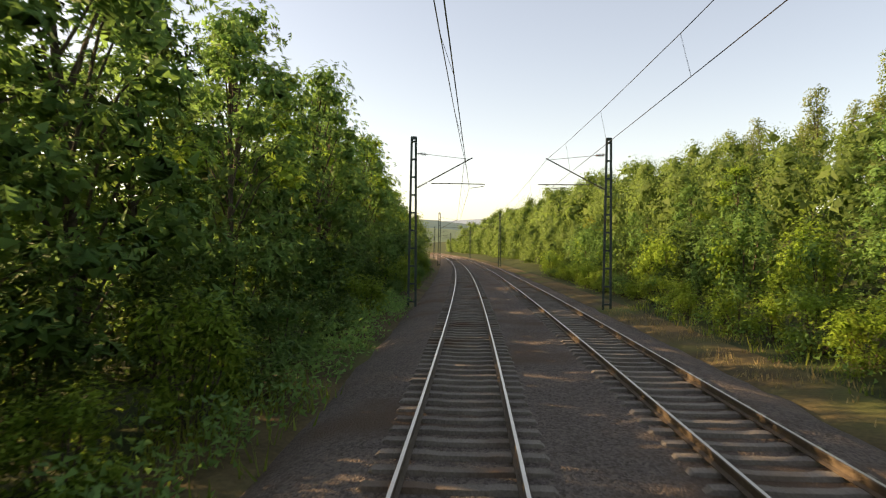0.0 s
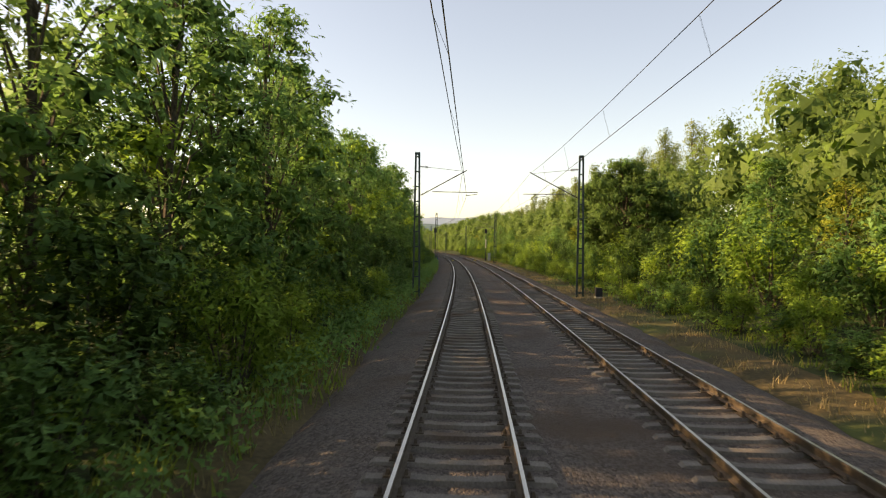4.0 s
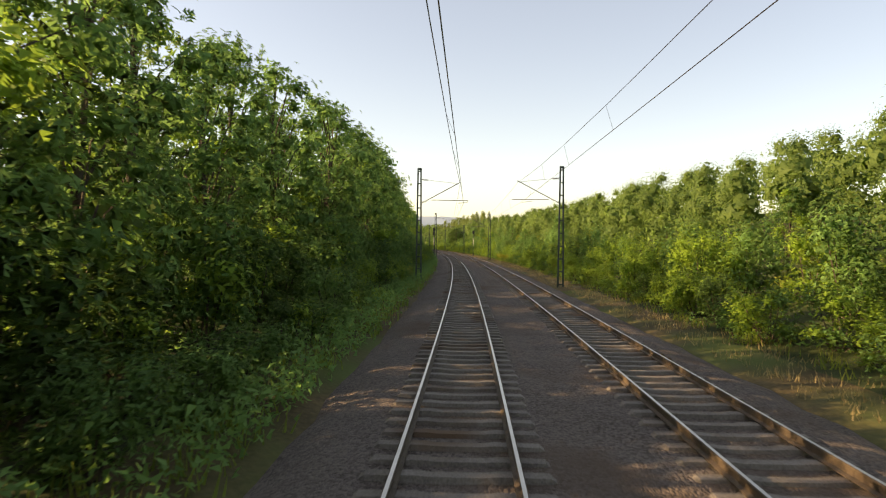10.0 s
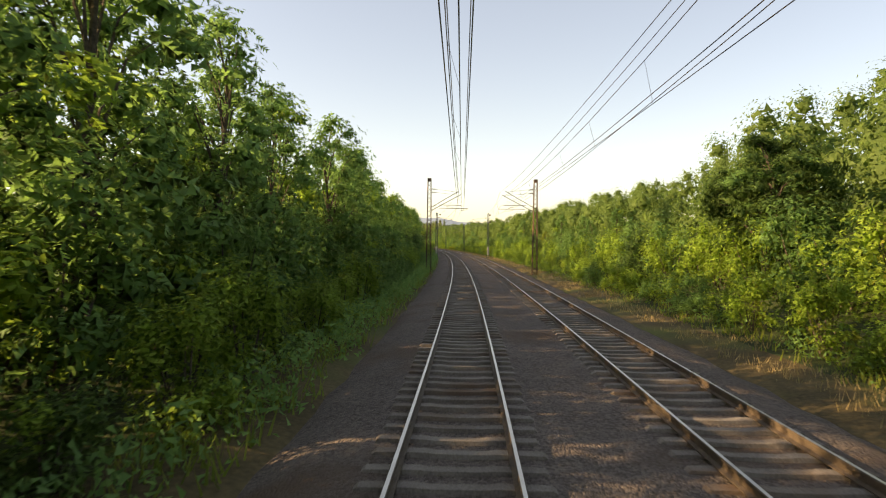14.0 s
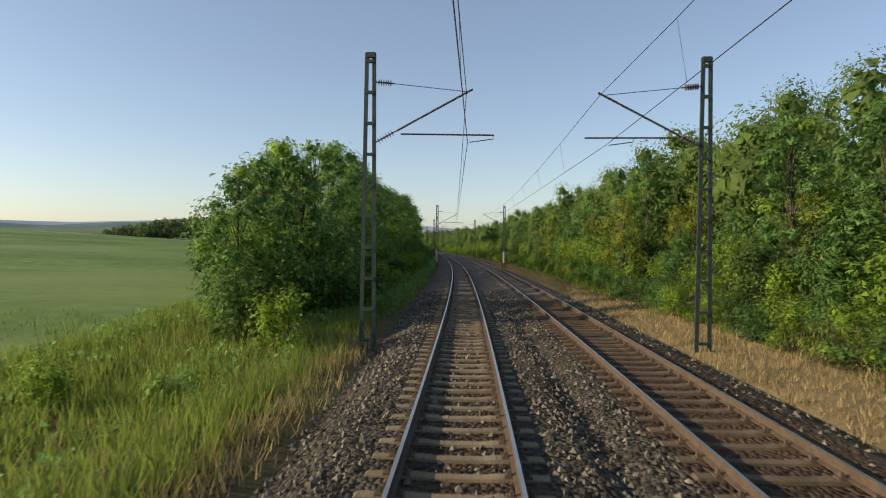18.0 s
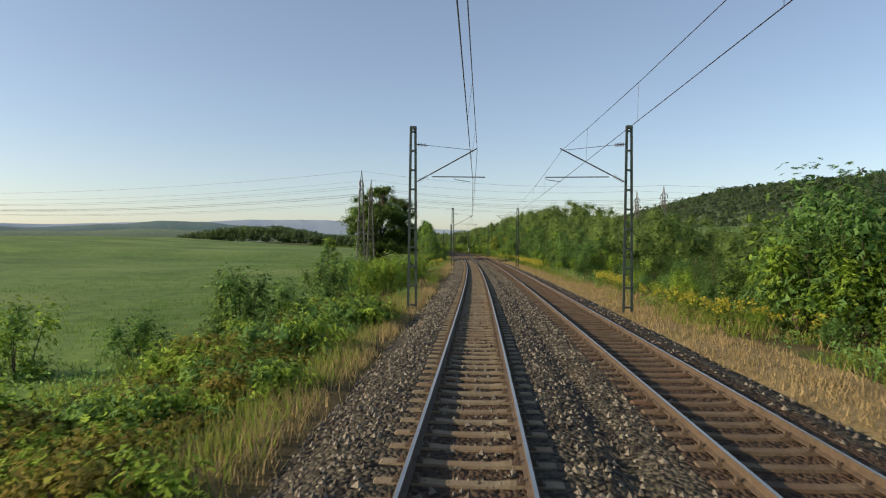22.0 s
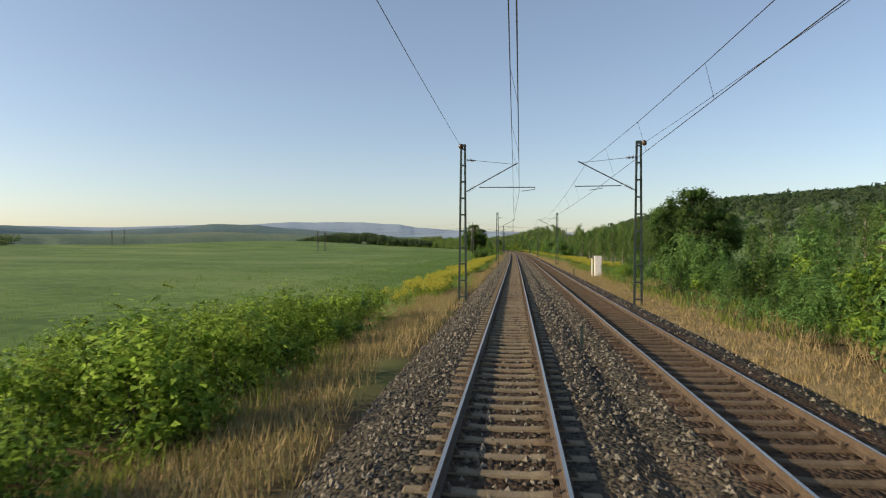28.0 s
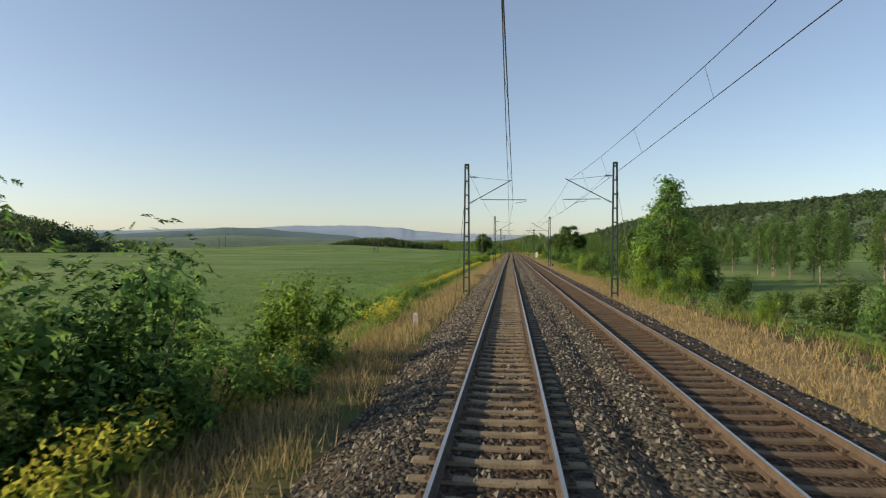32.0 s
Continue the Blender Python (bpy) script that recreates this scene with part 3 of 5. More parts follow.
def concrete_slab(u, off, spin):
    s = Shape()
    s.box((0, 0, 0.04), (0.3, 1.1, 0.09))
    ob = tagged(new("concrete_slab", s.mesh("concrete_slab", GREY_CONCRETE)), "weathered concrete cable-duct slab lying on the ballast edge", "slab", "concrete slabs")
    ob.matrix_basis = stand(u, off, -0.52, spin)


concrete_slab(2.2, -2.85, 0.15)
concrete_slab(2.3, -2.45, 0.1)
concrete_slab(6.0, -2.3, 1.5)

# ---- plants ----
def leaf_verts(c, nrm, size, rng, wide=0.5, plain=False):
    """Bent diamond leaves as verts and quads, or plain pointed ones. c, nrm: (n, 3); size: (n,)."""
    n = len(c)
    nrm = nrm / (np.linalg.norm(nrm, axis=1, keepdims=True) + 1e-9)
    r = rng.normal(size=(n, 3))
    t = np.cross(nrm, r)
    t /= np.linalg.norm(t, axis=1, keepdims=True) + 1e-9
    b = np.cross(nrm, t)
    h = size[:, None]
    if plain:
        wide = wide * 1.25
        v = np.stack([c - t * h * 0.45 + b * h * 0.5 * wide, c - t * h * 0.3 - b * h * 0.5 * wide, c + t * h * 0.75], 1)
        return v.reshape(-1, 3), np.arange(n * 3).reshape(-1, 3)
    v = np.stack([c - t * h * 0.5, c + b * h * 0.5 * wide - nrm * h * 0.08, c + t * h * 0.5 - nrm * h * 0.12, c - b * h * 0.5 * wide - nrm * h * 0.08], 1)
    return v.reshape(-1, 3), np.arange(n * 4).reshape(-1, 4)


def spray_verts(c, nrm, out, size, rng):
    """Feathery sprays: three pairs of pointed leaflets along a drooping stalk. c, nrm, out: (n, 3); size: (n,)."""
    n = len(c)
    nrm = nrm / (np.linalg.norm(nrm, axis=1, keepdims=True) + 1e-9)
    t = out - nrm * np.sum(out * nrm, axis=1, keepdims=True)
    t /= np.linalg.norm(t, axis=1, keepdims=True) + 1e-9
    b = np.cross(nrm, t)
    h = size[:, None]
    stalk = [c + t * h * (k * 0.62 - 0.95) - nrm * h * 0.06 * k * k for k in range(4)]
    tips = []
    for k in range(3):
        mid = (stalk[k] + stalk[k + 1]) / 2
        for side in (-1, 1):
            far = (1.05, 1.15, 0.75)[k] * (0.8 + 0.4 * rng.random((n, 1)))
            tips.append(mid + (b * side * far + t * 0.5) * h - nrm * h * (0.12 + 0.3 * rng.random((n, 1))))
    v = np.stack(stalk + tips, 1)
    tri = np.array([(k, k + 1, 4 + 2 * k + s) for k in range(3) for s in (0, 1)])
    return v.reshape(-1, 3), (np.arange(n)[:, None, None] * 10 + tri[None]).reshape(-1, 3)


def crown_mesh(name, blobs, count, size, mat, rng, mats=None, share=0.12, inner=0.3, plain=True, feathery=False):
    """A crown of leaves over uneven clumps, with coarser ones inside. blobs: (x, y, z, rx, rz)."""
    b = np.array(blobs)
    area = b[:, 3] * (b[:, 3] + b[:, 4])
    alt = rng.random(len(b)) < share
    vs, fs, slots, ns, n0 = [], [], [], [], 0
    shell = int(count * (1 - inner))
    for deep, n in ((False, shell // 6 if feathery else shell), (True, count - shell)):
        pick = rng.choice(len(b), n, p=area / area.sum())
        d = rng.normal(size=(n, 3))
        d /= np.linalg.norm(d, axis=1, keepdims=True)
        lump = 0.9 + 0.2 * np.sin(d[:, 0] * 5 + pick) * np.sin(d[:, 1] * 4 + 2 * pick) + 0.1 * np.sin(d[:, 2] * 9 + pick * 3)
        r = rng.random(n) * 0.55 if deep else np.minimum((rng.random(n) ** 0.45 * 0.5 + 0.55) * lump, 1.0) * (1 - 0.22 * np.maximum(d[:, 2], 0) ** 3)
        c = b[pick, :3] + d * r[:, None] * np.stack([b[pick, 3], b[pick, 3], b[pick, 4]], 1)
        c[:, 2] = np.maximum(c[:, 2], 0.05)
        if feathery and not deep:
            nrm = d * 0.55 + rng.normal(size=(n, 3)) * 0.4 + np.array((0, 0, 0.75))
            v, f = spray_verts(c, nrm, d + rng.normal(size=(n, 3)) * 0.5, size * (0.44 + 0.42 * rng.random(n)), rng)
        else:
            nrm = d * 0.8 + rng.normal(size=(n, 3)) * 0.55 + np.array((0, 0, 0.45))
            v, f = leaf_verts(c, nrm, size * (0.6 + 0.6 * rng.random(n)) * (1.15 if deep else 1.0), rng, 0.6, plain)
        slots.append(np.repeat(alt[pick], len(f) // n))
        # leaves of one clump face the same way, so that the crown shades in masses
        way = d + rng.normal(size=(n, 3)) * 0.22 + np.array((0, 0, 0.3))
        ns.append(np.repeat(way / np.linalg.norm(way, axis=1, keepdims=True), len(v) // n, 0))
        vs.append(v)
        fs.append(f + n0)
        n0 += len(v)
    faces = np.concatenate(fs).tolist() if plain else [q for f in fs for q in f.tolist()]
    return mesh_of(name, np.concatenate(vs), faces, [mat, mats] if mats else mat, False,
                   np.concatenate(slots).astype(int) if mats else None, np.concatenate(ns))


def tree_thing(name, label, group, seed, high, wide, count, size, mat, start=0.3, blobs=9, trunk=0.16, airy=1.0, mats=None, tall=1.0,
               inner=0.3, bark=None, plain=True, feathery=False):
    rng = np.random.default_rng(seed)
    thing = tagged(new(name), label, name.replace("_", " "), group)
    s = Shape()
    bend = rng.normal(0, 0.03, 2) * high
    pts = [(bend[0] * f * f, bend[1] * f * f, high * 0.82 * f - 0.3) for f in (0, 0.25, 0.5, 0.75, 1)]
    s.tube(pts, [trunk * 1.25, trunk, trunk * 0.8, trunk * 0.55, trunk * 0.2], 6)
    bl = []
    for i in range(180 if name == "oak_tree" else 0):
        d = rng.normal(size=3)
        d /= np.linalg.norm(d)
        deep = 0.35 + 0.65 * rng.random() ** 0.45
        spread = wide * 0.84 * deep
        x, y, z = d[0] * spread, d[1] * spread, high * 0.48 + d[2] * high * 0.43 * deep
        bl.append((x, y, z, 1.4 + rng.random() * 0.9, 1.35))
        if i % 3 == 0:
            q = min(0.9, max(0.15, (z - high * 0.15) / (high * 0.9)))
            s.tube([(bend[0] * q * q, bend[1] * q * q, high * 0.82 * q - 0.3), (x * 0.5, y * 0.5, z - 0.6), (x * 0.9, y * 0.9, z)],
                   [trunk * 0.4, trunk * 0.22, trunk * 0.08], 4, caps=False)
    for i in range(0 if bl else blobs):
        f = (i + 0.5) / blobs
        z = high * (start + (1 - start) * 0.93 * f)
        ring = wide * (0.68 if f < 0.6 else 0.62 * (1 - f) / 0.4 + 0.14) * (0.5 + 0.5 * rng.random())
        a = i * 2.4 + rng.random()
        rr = wide * (0.42 + 0.2 * rng.random()) * airy * (1 if f < 0.8 else 0.92) * min(1.0, (21 / blobs) ** 0.5)
        x, y = math.cos(a) * ring, math.sin(a) * ring
        bl.append((x, y, z - rr * 0.3, rr, rr * 0.8 * tall))
        q = min(0.95, max(0.1, (z - high * 0.22) / (high * 0.82)))
        s.tube([(bend[0] * q * q, bend[1] * q * q, high * 0.82 * q - 0.3), (x * 0.5, y * 0.5, z - rr * 0.5), (x, y, z)],
               [trunk * 0.4, trunk * 0.25, trunk * 0.08], 3, caps=False)
    part_of("trunk", s.mesh("trunk", bark or BARK), thing)
    part_of("crown", crown_mesh("crown", bl, count, size, mat, rng, mats=mats, inner=inner, plain=plain, feathery=feathery), thing)
    return thing


def bush_thing(name, label, group, seed, high, wide, count, size, mat, blobs=7, mats=None, share=0.12):
    rng = np.random.default_rng(seed)
    thing = tagged(new(name), label, name.replace("_", " "), group)
    s = Shape()
    bl = []
    for i in range(blobs):
        a = i * 2.4 + rng.random()
        f = rng.random()
        ring = wide * 0.6 * (0.3 + 0.7 * rng.random()) * (1 if i else 0)
        z = high * (0.2 if i % 3 == 1 else 0.32 + 0.4 * rng.random()) if i else high * 0.62
        rr = wide * (0.33 + 0.2 * rng.random())
        bl.append((math.cos(a) * ring, math.sin(a) * ring, z, rr, max(high * 0.21, min(z, high - z) * (0.9 + 0.35 * f))))
        s.tube([(math.cos(a) * 0.12, math.sin(a) * 0.12, -0.25), (math.cos(a) * ring * 0.7, math.sin(a) * ring * 0.7, z * 0.7),
                (math.cos(a) * ring, math.sin(a) * ring, z * 1.15)], [0.035, 0.025, 0.01], 3, caps=False)
    part_of("stem", s.mesh("stem", BARK), thing)
    part_of("foliage", crown_mesh("foliage", bl, count, size, mat, rng, mats=mats, share=share, feathery=True), thing)
    return thing


PLANTS, USED = {}, set()


def plant(kind, u, off, scale=1.0, spin=0.0, high=1.0, sink=0.0):
    """A copy of a plant, one tall unit of its own height times scale and high."""
    ob = PLANTS[kind]
    m = stand(u, off, float(ground_z(u, off)) - sink, spin, scale, high)
    if kind in USED:
        return copy_thing(ob, m)
    USED.add(kind)
    ob.matrix_basis = m
    return ob


BELT, VERGE = "trees beside the line", "bushes beside the line"
for k in range(4):
    PLANTS["locust", k] = tree_thing("locust_tree", "tall airy locust tree with fine green leaves", BELT, 10 + k, 10, 2.8,
                                     12500, 0.175, LEAF_LOCUST, 0.08, 30, 0.1, 1.02, mats=LEAF_BRIGHT, tall=0.8, inner=0.42, feathery=True)
    PLANTS["back", k] = tree_thing("woodland_tree", "green woodland tree in a dense belt", BELT, 20 + k, 10, 3.3,
                                   6800, 0.2, LEAF_LOCUST if k % 2 else LEAF_DARK, 0.04, 24, 0.15, 1.1, inner=0.4, feathery=True)
    PLANTS["bush", k] = bush_thing(("bush", "dark_bush", "bright_bush", "bush")[k], ("dense leafy green bush in the railway verge", "dense dark green bush in the railway verge",
                                    "sunny light green bush in the railway verge", "dense leafy green bush in the railway verge")[k], VERGE, 30 + k, 3.6, 1.9,
                                   7000, 0.12, (LEAF_LOCUST, LEAF_DARK, LEAF_BRIGHT, LEAF_LOCUST)[k], 11, LEAF_BRIGHT)
    PLANTS["large", k] = bush_thing(("large_bush", "tall_dark_bush")[k % 2], ("tall dense green bush under the trees", "tall dark green bush under the trees")[k % 2], VERGE, 35 + k, 5.0, 2.4,
                                    7000, 0.165, (LEAF_LOCUST, LEAF_DARK, LEAF_LOCUST, LEAF_DARK)[k], 14, LEAF_BRIGHT)
    PLANTS["light", k] = bush_thing(("yellowish_bush", "young_locust_bush")[k % 2], ("sunlit yellow-green bush with yellowing leaves", "sunlit fresh green young locust bush")[k % 2], VERGE, 40 + k, 4.0, 2.3,
                                    6500, 0.14, LEAF_BRIGHT, 12, (LEAF_YELLOW, LEAF_LOCUST)[k % 2], 0.15)
    PLANTS["poplar", k] = tree_thing("poplar_tree", "slender pale-leaved poplar tree", BELT, 50 + k, 13, 1.7,
                                     4200, 0.2, LEAF_POPLAR, 0.15, 15, 0.12, 1.15, tall=1.6)
PLANTS["yellow", 0] = tree_thing("yellowing_tree", "tree with yellowing late-summer leaves", BELT, 61, 8, 2.3, 7500, 0.17,
                                 LEAF_YELLOW, 0.2, 11, 0.13, mats=LEAF_BRIGHT, feathery=True)
PLANTS["low", 0] = bush_thing("bramble_thicket", "low tangled olive and reddening bramble thicket", VERGE, 71, 1.1, 1.6, 2600, 0.1, LEAF_BRIGHT, 9, LEAF_RED, 0.45)
PLANTS["low", 1] = bush_thing("bramble_thicket", "low tangled green bramble thicket", VERGE, 72, 1.0, 1.5, 2600, 0.1, LEAF_LOCUST, 9, LEAF_BRIGHT, 0.45)
PLANTS["shrub", 0] = bush_thing("dark_shrub", "round dark green shrub at the field's edge", VERGE, 73, 3.0, 1.9, 5000, 0.11, LEAF_DARK, 9)
PLANTS["shrub", 1] = bush_thing("dark_shrub", "round dark green shrub beside the line", VERGE, 74, 3.0, 1.7, 5000, 0.11, LEAF_DARK, 9, LEAF_LOCUST, 0.4)
PLANTS["oak", 0] = tree_thing("oak_tree", "large spreading dark-leaved tree beside the line", BELT, 81, 19, 8.4, 120000, 0.28, LEAF_DARK, 0.08, 30, 0.4, 0.7, mats=LEAF_LOCUST, inner=0.5, feathery=True)
PLANTS["grove", 0] = tree_thing("plantation_tree", "slim plantation tree with a pale bare trunk", BELT, 91, 12.5, 1.9, 3000, 0.24, LEAF_WOOD, 0.2, 16, 0.13,
                                1.2, tall=1.4, bark=PALE_BARK)
PLANTS["grove", 1] = tree_thing("plantation_tree", "slim plantation tree with a pale bare trunk", BELT, 92, 11.5, 2.0, 3000, 0.24, LEAF_DARK, 0.22, 16, 0.12,
                                1.2, tall=1.4, bark=PALE_BARK)

rng = np.random.default_rng(11)
# heights of the two belts' skylines along the line
LEFT_U = [150, 45, 25, 5, -30, -52, -70, -90, -165, -185, -205, -225, -245, -265, -285, -320, -360, -380, -420, -470, -500, -530, -590, -616, -628, -640]
LEFT_H = [11, 11, 11, 10.5, 9.6, 11.2, 10.2, 10.5, 10.4, 8, 8.5, 9.5, 9.4, 10, 11.5, 10, 10.2, 8, 9, 9, 11, 10, 9.4, 9.0, 7.6, 5.8]
RIGHT_U = [330, 130, 108, 75, 45, 10, -30, -60, -90, -165, -220, -260, -285, -310, -345, -380, -430, -470, -510, -590, -615, -650, -690, -748]
RIGHT_H = [9.5, 9.5, 8, 6.5, 6.5, 7, 7, 6.5, 8, 6.2, 6.5, 5.9, 6.2, 5.2, 6.8, 5.8, 5.6, 7, 7.4, 8.4, 8.6, 8.4, 7.2, 6.2]


def left_h(u):
    return float(np.interp(-u, [-x for x in LEFT_U], LEFT_H))


def right_h(u):
    return float(np.interp(-u, [-x for x in RIGHT_U], RIGHT_H))


def any_of(kind, n=4):
    return kind, int(rng.integers(n))


# left belt: a wall of bushes, trees behind
u = 100.0
while u > -634:
    clear = 0.9 if -8 < u < 14 or -197 < u < -184 else 0.0
    plant(any_of("bush"), u, -4.45 - clear - rng.random() * 0.5, 0.7 + 0.3 * rng.random(), rng.random() * 6, 0.65 + 0.5 * rng.random())
    u -= 2.9
u = 100.0
while u > -636:
    plant(any_of("large"), u, -6.8 - rng.random() * 0.8, 0.8 + 0.3 * rng.random(), rng.random() * 6, 0.85 + 0.3 * rng.random())
    u -= 4.0
u = 110.0
BACK = [(105 + 85 * rng.random(), -7 - 11 * rng.random(), 6 + 4.5 * rng.random()) for k in range(70)]
while u > -636:
    h = left_h(u)
    plant(any_of("locust"), u, -8.2 - rng.random() * 2.4, h / 10 * (0.95 + 0.22 * rng.random()), rng.random() * 6)
    if u > -612:
        BACK.append((u + 4 * rng.random(), -13 - 6 * rng.random(), h * (0.85 + 0.25 * rng.random())))
    BACK.append((u + 4 * rng.random(), -10 - 1.5 * rng.random(), h * (0.6 + 0.2 * rng.random())))
    u -= 4.4
# right belt in the wooded half: low bright bushes, taller ones behind, then the wood on its slope
for k in range(150):
    u = 335 - 235 * rng.random()
    BACK.append((u, 11.5 + 4 * rng.random(), right_h(u) * (0.35 + 0.45 * rng.random())))
u = 100.0
while u > -668:
    plant(any_of("light") if rng.random() < 0.7 else any_of("bush"), u, 9.7 + rng.random() * 0.8, 0.62 + 0.3 * rng.random(),
          rng.random() * 6, 0.7 + 0.35 * rng.random())
    u -= 2.4
u = 100.0
while u > -668:
    h = right_h(u)
    kind = any_of("light") if rng.random() < 0.5 else any_of("large")
    plant(kind, u, 12.6 + rng.random() * 1.2, min(h, 7.0) * (0.62 + 0.25 * rng.random()) / (4.0 if kind[0] == "light" else 5.0), rng.random() * 6)
    u -= 3.4
u = 330.0
while u > -748:
    h = right_h(u)
    k = rng.random()
    kind = ("yellow", 0) if k < 0.08 else any_of("locust") if k < 0.3 else any_of("back")
    if u < 110:
        plant(kind, u, 15.2 + rng.random() * 2, h / (8 if kind[0] == "yellow" else 10) * (0.7 + 0.35 * rng.random()), rng.random() * 6)
    for off in (18, 22, 27.5, 35):
        BACK.append((u + 5 * rng.random(), off + 4 * rng.random(), h * (1.0 + 0.45 * rng.random())))
    u -= 5.0
for k in range(50):
    plant(any_of("poplar"), 106 - k * 3.05 + rng.random() * 2, 28 + (k % 3) * 3 + rng.random() * 2, (0.84 if k < 12 else 1.12) + 0.12 * rng.random(), rng.random() * 6)

# the open half, left: shrubs by the belt's end, the lone tree, thickets along the verge
for u, off, s, kind in [(-631, -8, 1.4, ("bush", 0)), (-632, -9, 1.5, ("bush", 3)), (-636, -6.2, 1.3, ("bush", 3)), (-642, -7.5, 1.25, ("bush", 1)), (-645.5, -5.2, 0.8, ("bush", 2)),
                        (-651, -8.6, 0.5, ("bush", 2)), (-670, -8, 1.0, ("light", 0)), (-674, -6.6, 0.9, ("light", 1)), (-677, -8.6, 0.95, ("bush", 3)), (-680, -6.8, 0.7, ("light", 2)),
                        (-682, -5.8, 0.8, ("light", 1)), (-684, -7.4, 0.85, ("light", 3)), (-680, -5.4, 0.8, ("bush", 0)), (-677, -5.4, 0.9, ("bush", 3)), (-686, -9.5, 0.65, ("bush", 0)), (-689, -8, 0.6, ("light", 3)), (-691.5, -9.8, 0.55, ("bush", 2)), (-703, -14, 0.8, ("shrub", 0)), (-722, -12, 0.38, ("shrub", 0)),
                        (-775, -10.5, 1.2, ("shrub", 1)), (-779, -8.6, 1.15, ("shrub", 1)), (-782, -10.8, 1.35, ("bush", 0)), (-785.5, -12.4, 0.85, ("large", 1)),
                        (-788, -11, 1.1, ("shrub", 1)), (-793, -13, 1.05, ("bush", 0)), (-797, -15, 1.1, ("light", 1)), (-818, -9.5, 0.75, ("shrub", 1)), (-823, -8.2, 0.7, ("bush", 0)),
                        (-829, -10.6, 0.8, ("shrub", 0)), (-830, -9.4, 0.62, ("large", 1)), (-833, -11.8, 0.78, ("large", 3)), (-835, -9.6, 0.74, ("large", 1)), (-837, -12.4, 0.85, ("large", 3)), (-838.5, -9.8, 0.8, ("large", 1)), (-840, -12.4, 0.88, ("large", 3)), (-842, -10.4, 0.8, ("large", 1)), (-843.5, -12.2, 0.8, ("large", 3)),
                        (-862, -10.5, 0.6, ("shrub", 0)), (-812, -7.6, 0.5, ("shrub", 1)), (-815, -9.4, 0.6, ("bush", 0)), (-905, -9.5, 0.4, ("shrub", 1)), (-1186, -5.0, 0.78, ("bush", 0)), (-1188.6, -7.0, 1.1, ("large", 2)), (-1190, -9.2, 1.15, ("large", 0)), (-1190.5, -8, 1.6, ("bush", 0)), (-1182, -5.9, 1.2, ("bush", 2)), (-1180.4, -7.4, 1.15, ("bush", 3)),
                        (-1183.5, -9, 0.85, ("large", 0)), (-1190.6, -6.3, 0.7, ("bush", 3)), (-1192, -8.6, 1.1, ("bush", 0)), (-1188.6, -6.2, 0.95, ("bush", 0)),
                        (-1185.4, -8.8, 1.15, ("bush", 3)), (-1191.6, -7.4, 1.0, ("bush", 1)), (-1183.6, -5.2, 0.7, ("bush", 1)), (-1186.6, -6.6, 1.05, ("bush", 3))]:
    plant(kind, u, off, s, u * 1.7, sink=0.3 * s)
for u, off, s in ((-628, -9.6, 1.15), (-634, -8.4, 1.05), (-637, -8.8, 0.95), (-639, -7.4, 0.9), (-641, -8.2, 0.85), (-644, -7, 0.7), (-600, -20, 1.7), (-606, -17, 1.7), (-611, -20.5, 1.5), (-616, -17.5, 1.55), (-608, -14, 1.6)):
    plant(any_of("large"), u, off, s, u)
for u, off, s in ((-634, -8, 0.66), (-637, -8.6, 0.64), (-640.5, -8.4, 0.58)):
    plant(any_of("locust"), u, off, s, u)
for u, off, s in ((-650.5, -6.4, 0.35), (-653, -8.8, 0.42), (-657, -7.0, 0.3), (-661, -10, 0.4), (-666, -8.5, 0.35)):
    plant(any_of("light"), u, off, s, u)
for u, off, s in ((-618, 11.6, 1.15), (-580, 12.4, 1.1)):
    plant(("yellow", 0), u, off, s, u)
for u, off, s in ((-641, 14.8, 0.76), (-634, 15.2, 0.8), (-650, 15.2, 0.74), (-669, 15, 0.72), (-675, 15.4, 0.7), (-703, 15.4, 0.62), (-712, 15.2, 0.6)):
    plant(any_of("locust"), u, off, s, u)
for k in range(26):
    plant(any_of("light"), -1017.5 - k * 0.9, -6.4 - (k % 4) * 1.6 - rng.random() * 0.6, 0.86 + 0.008 * k + 0.12 * rng.random(), rng.random() * 6, 0.85)
for k in range(26):
    plant(any_of("light"), -735 - k * 1.42, -6.2 - (k % 3) * 1.7 - rng.random() * 0.7, 0.85 + 0.012 * k + 0.12 * rng.random(), rng.random() * 6)
plant(("locust", 1), -753, -14.8, 0.5, 2.0)
for k in range(12):
    plant(("low", 1), -1139 - k * 2.8, -6.4 - (k % 3) * 1.1, 0.9 + 0.3 * rng.random(), rng.random() * 6)
plant(("oak", 0), -683.5, -18.3, 1.0, 0.4)
for k in range(26):
    plant(("low", 0), -792 - rng.random() * 22, -4.9 - rng.random() * 5, 0.75 + 0.35 * rng.random(), rng.random() * 6, 0.7 + 0.3 * rng.random())
for k in range(76):
    u = -778 - rng.random() * 38 if k < 58 else -655 - rng.random() * 60 if k < 68 else -880 - rng.random() * 30
    plant(any_of("low", 2), u, -4.3 - rng.random() * (6 if k < 58 else 5), 0.85 + 0.5 * rng.random(), rng.random() * 6, 0.8 + 0.5 * rng.random())

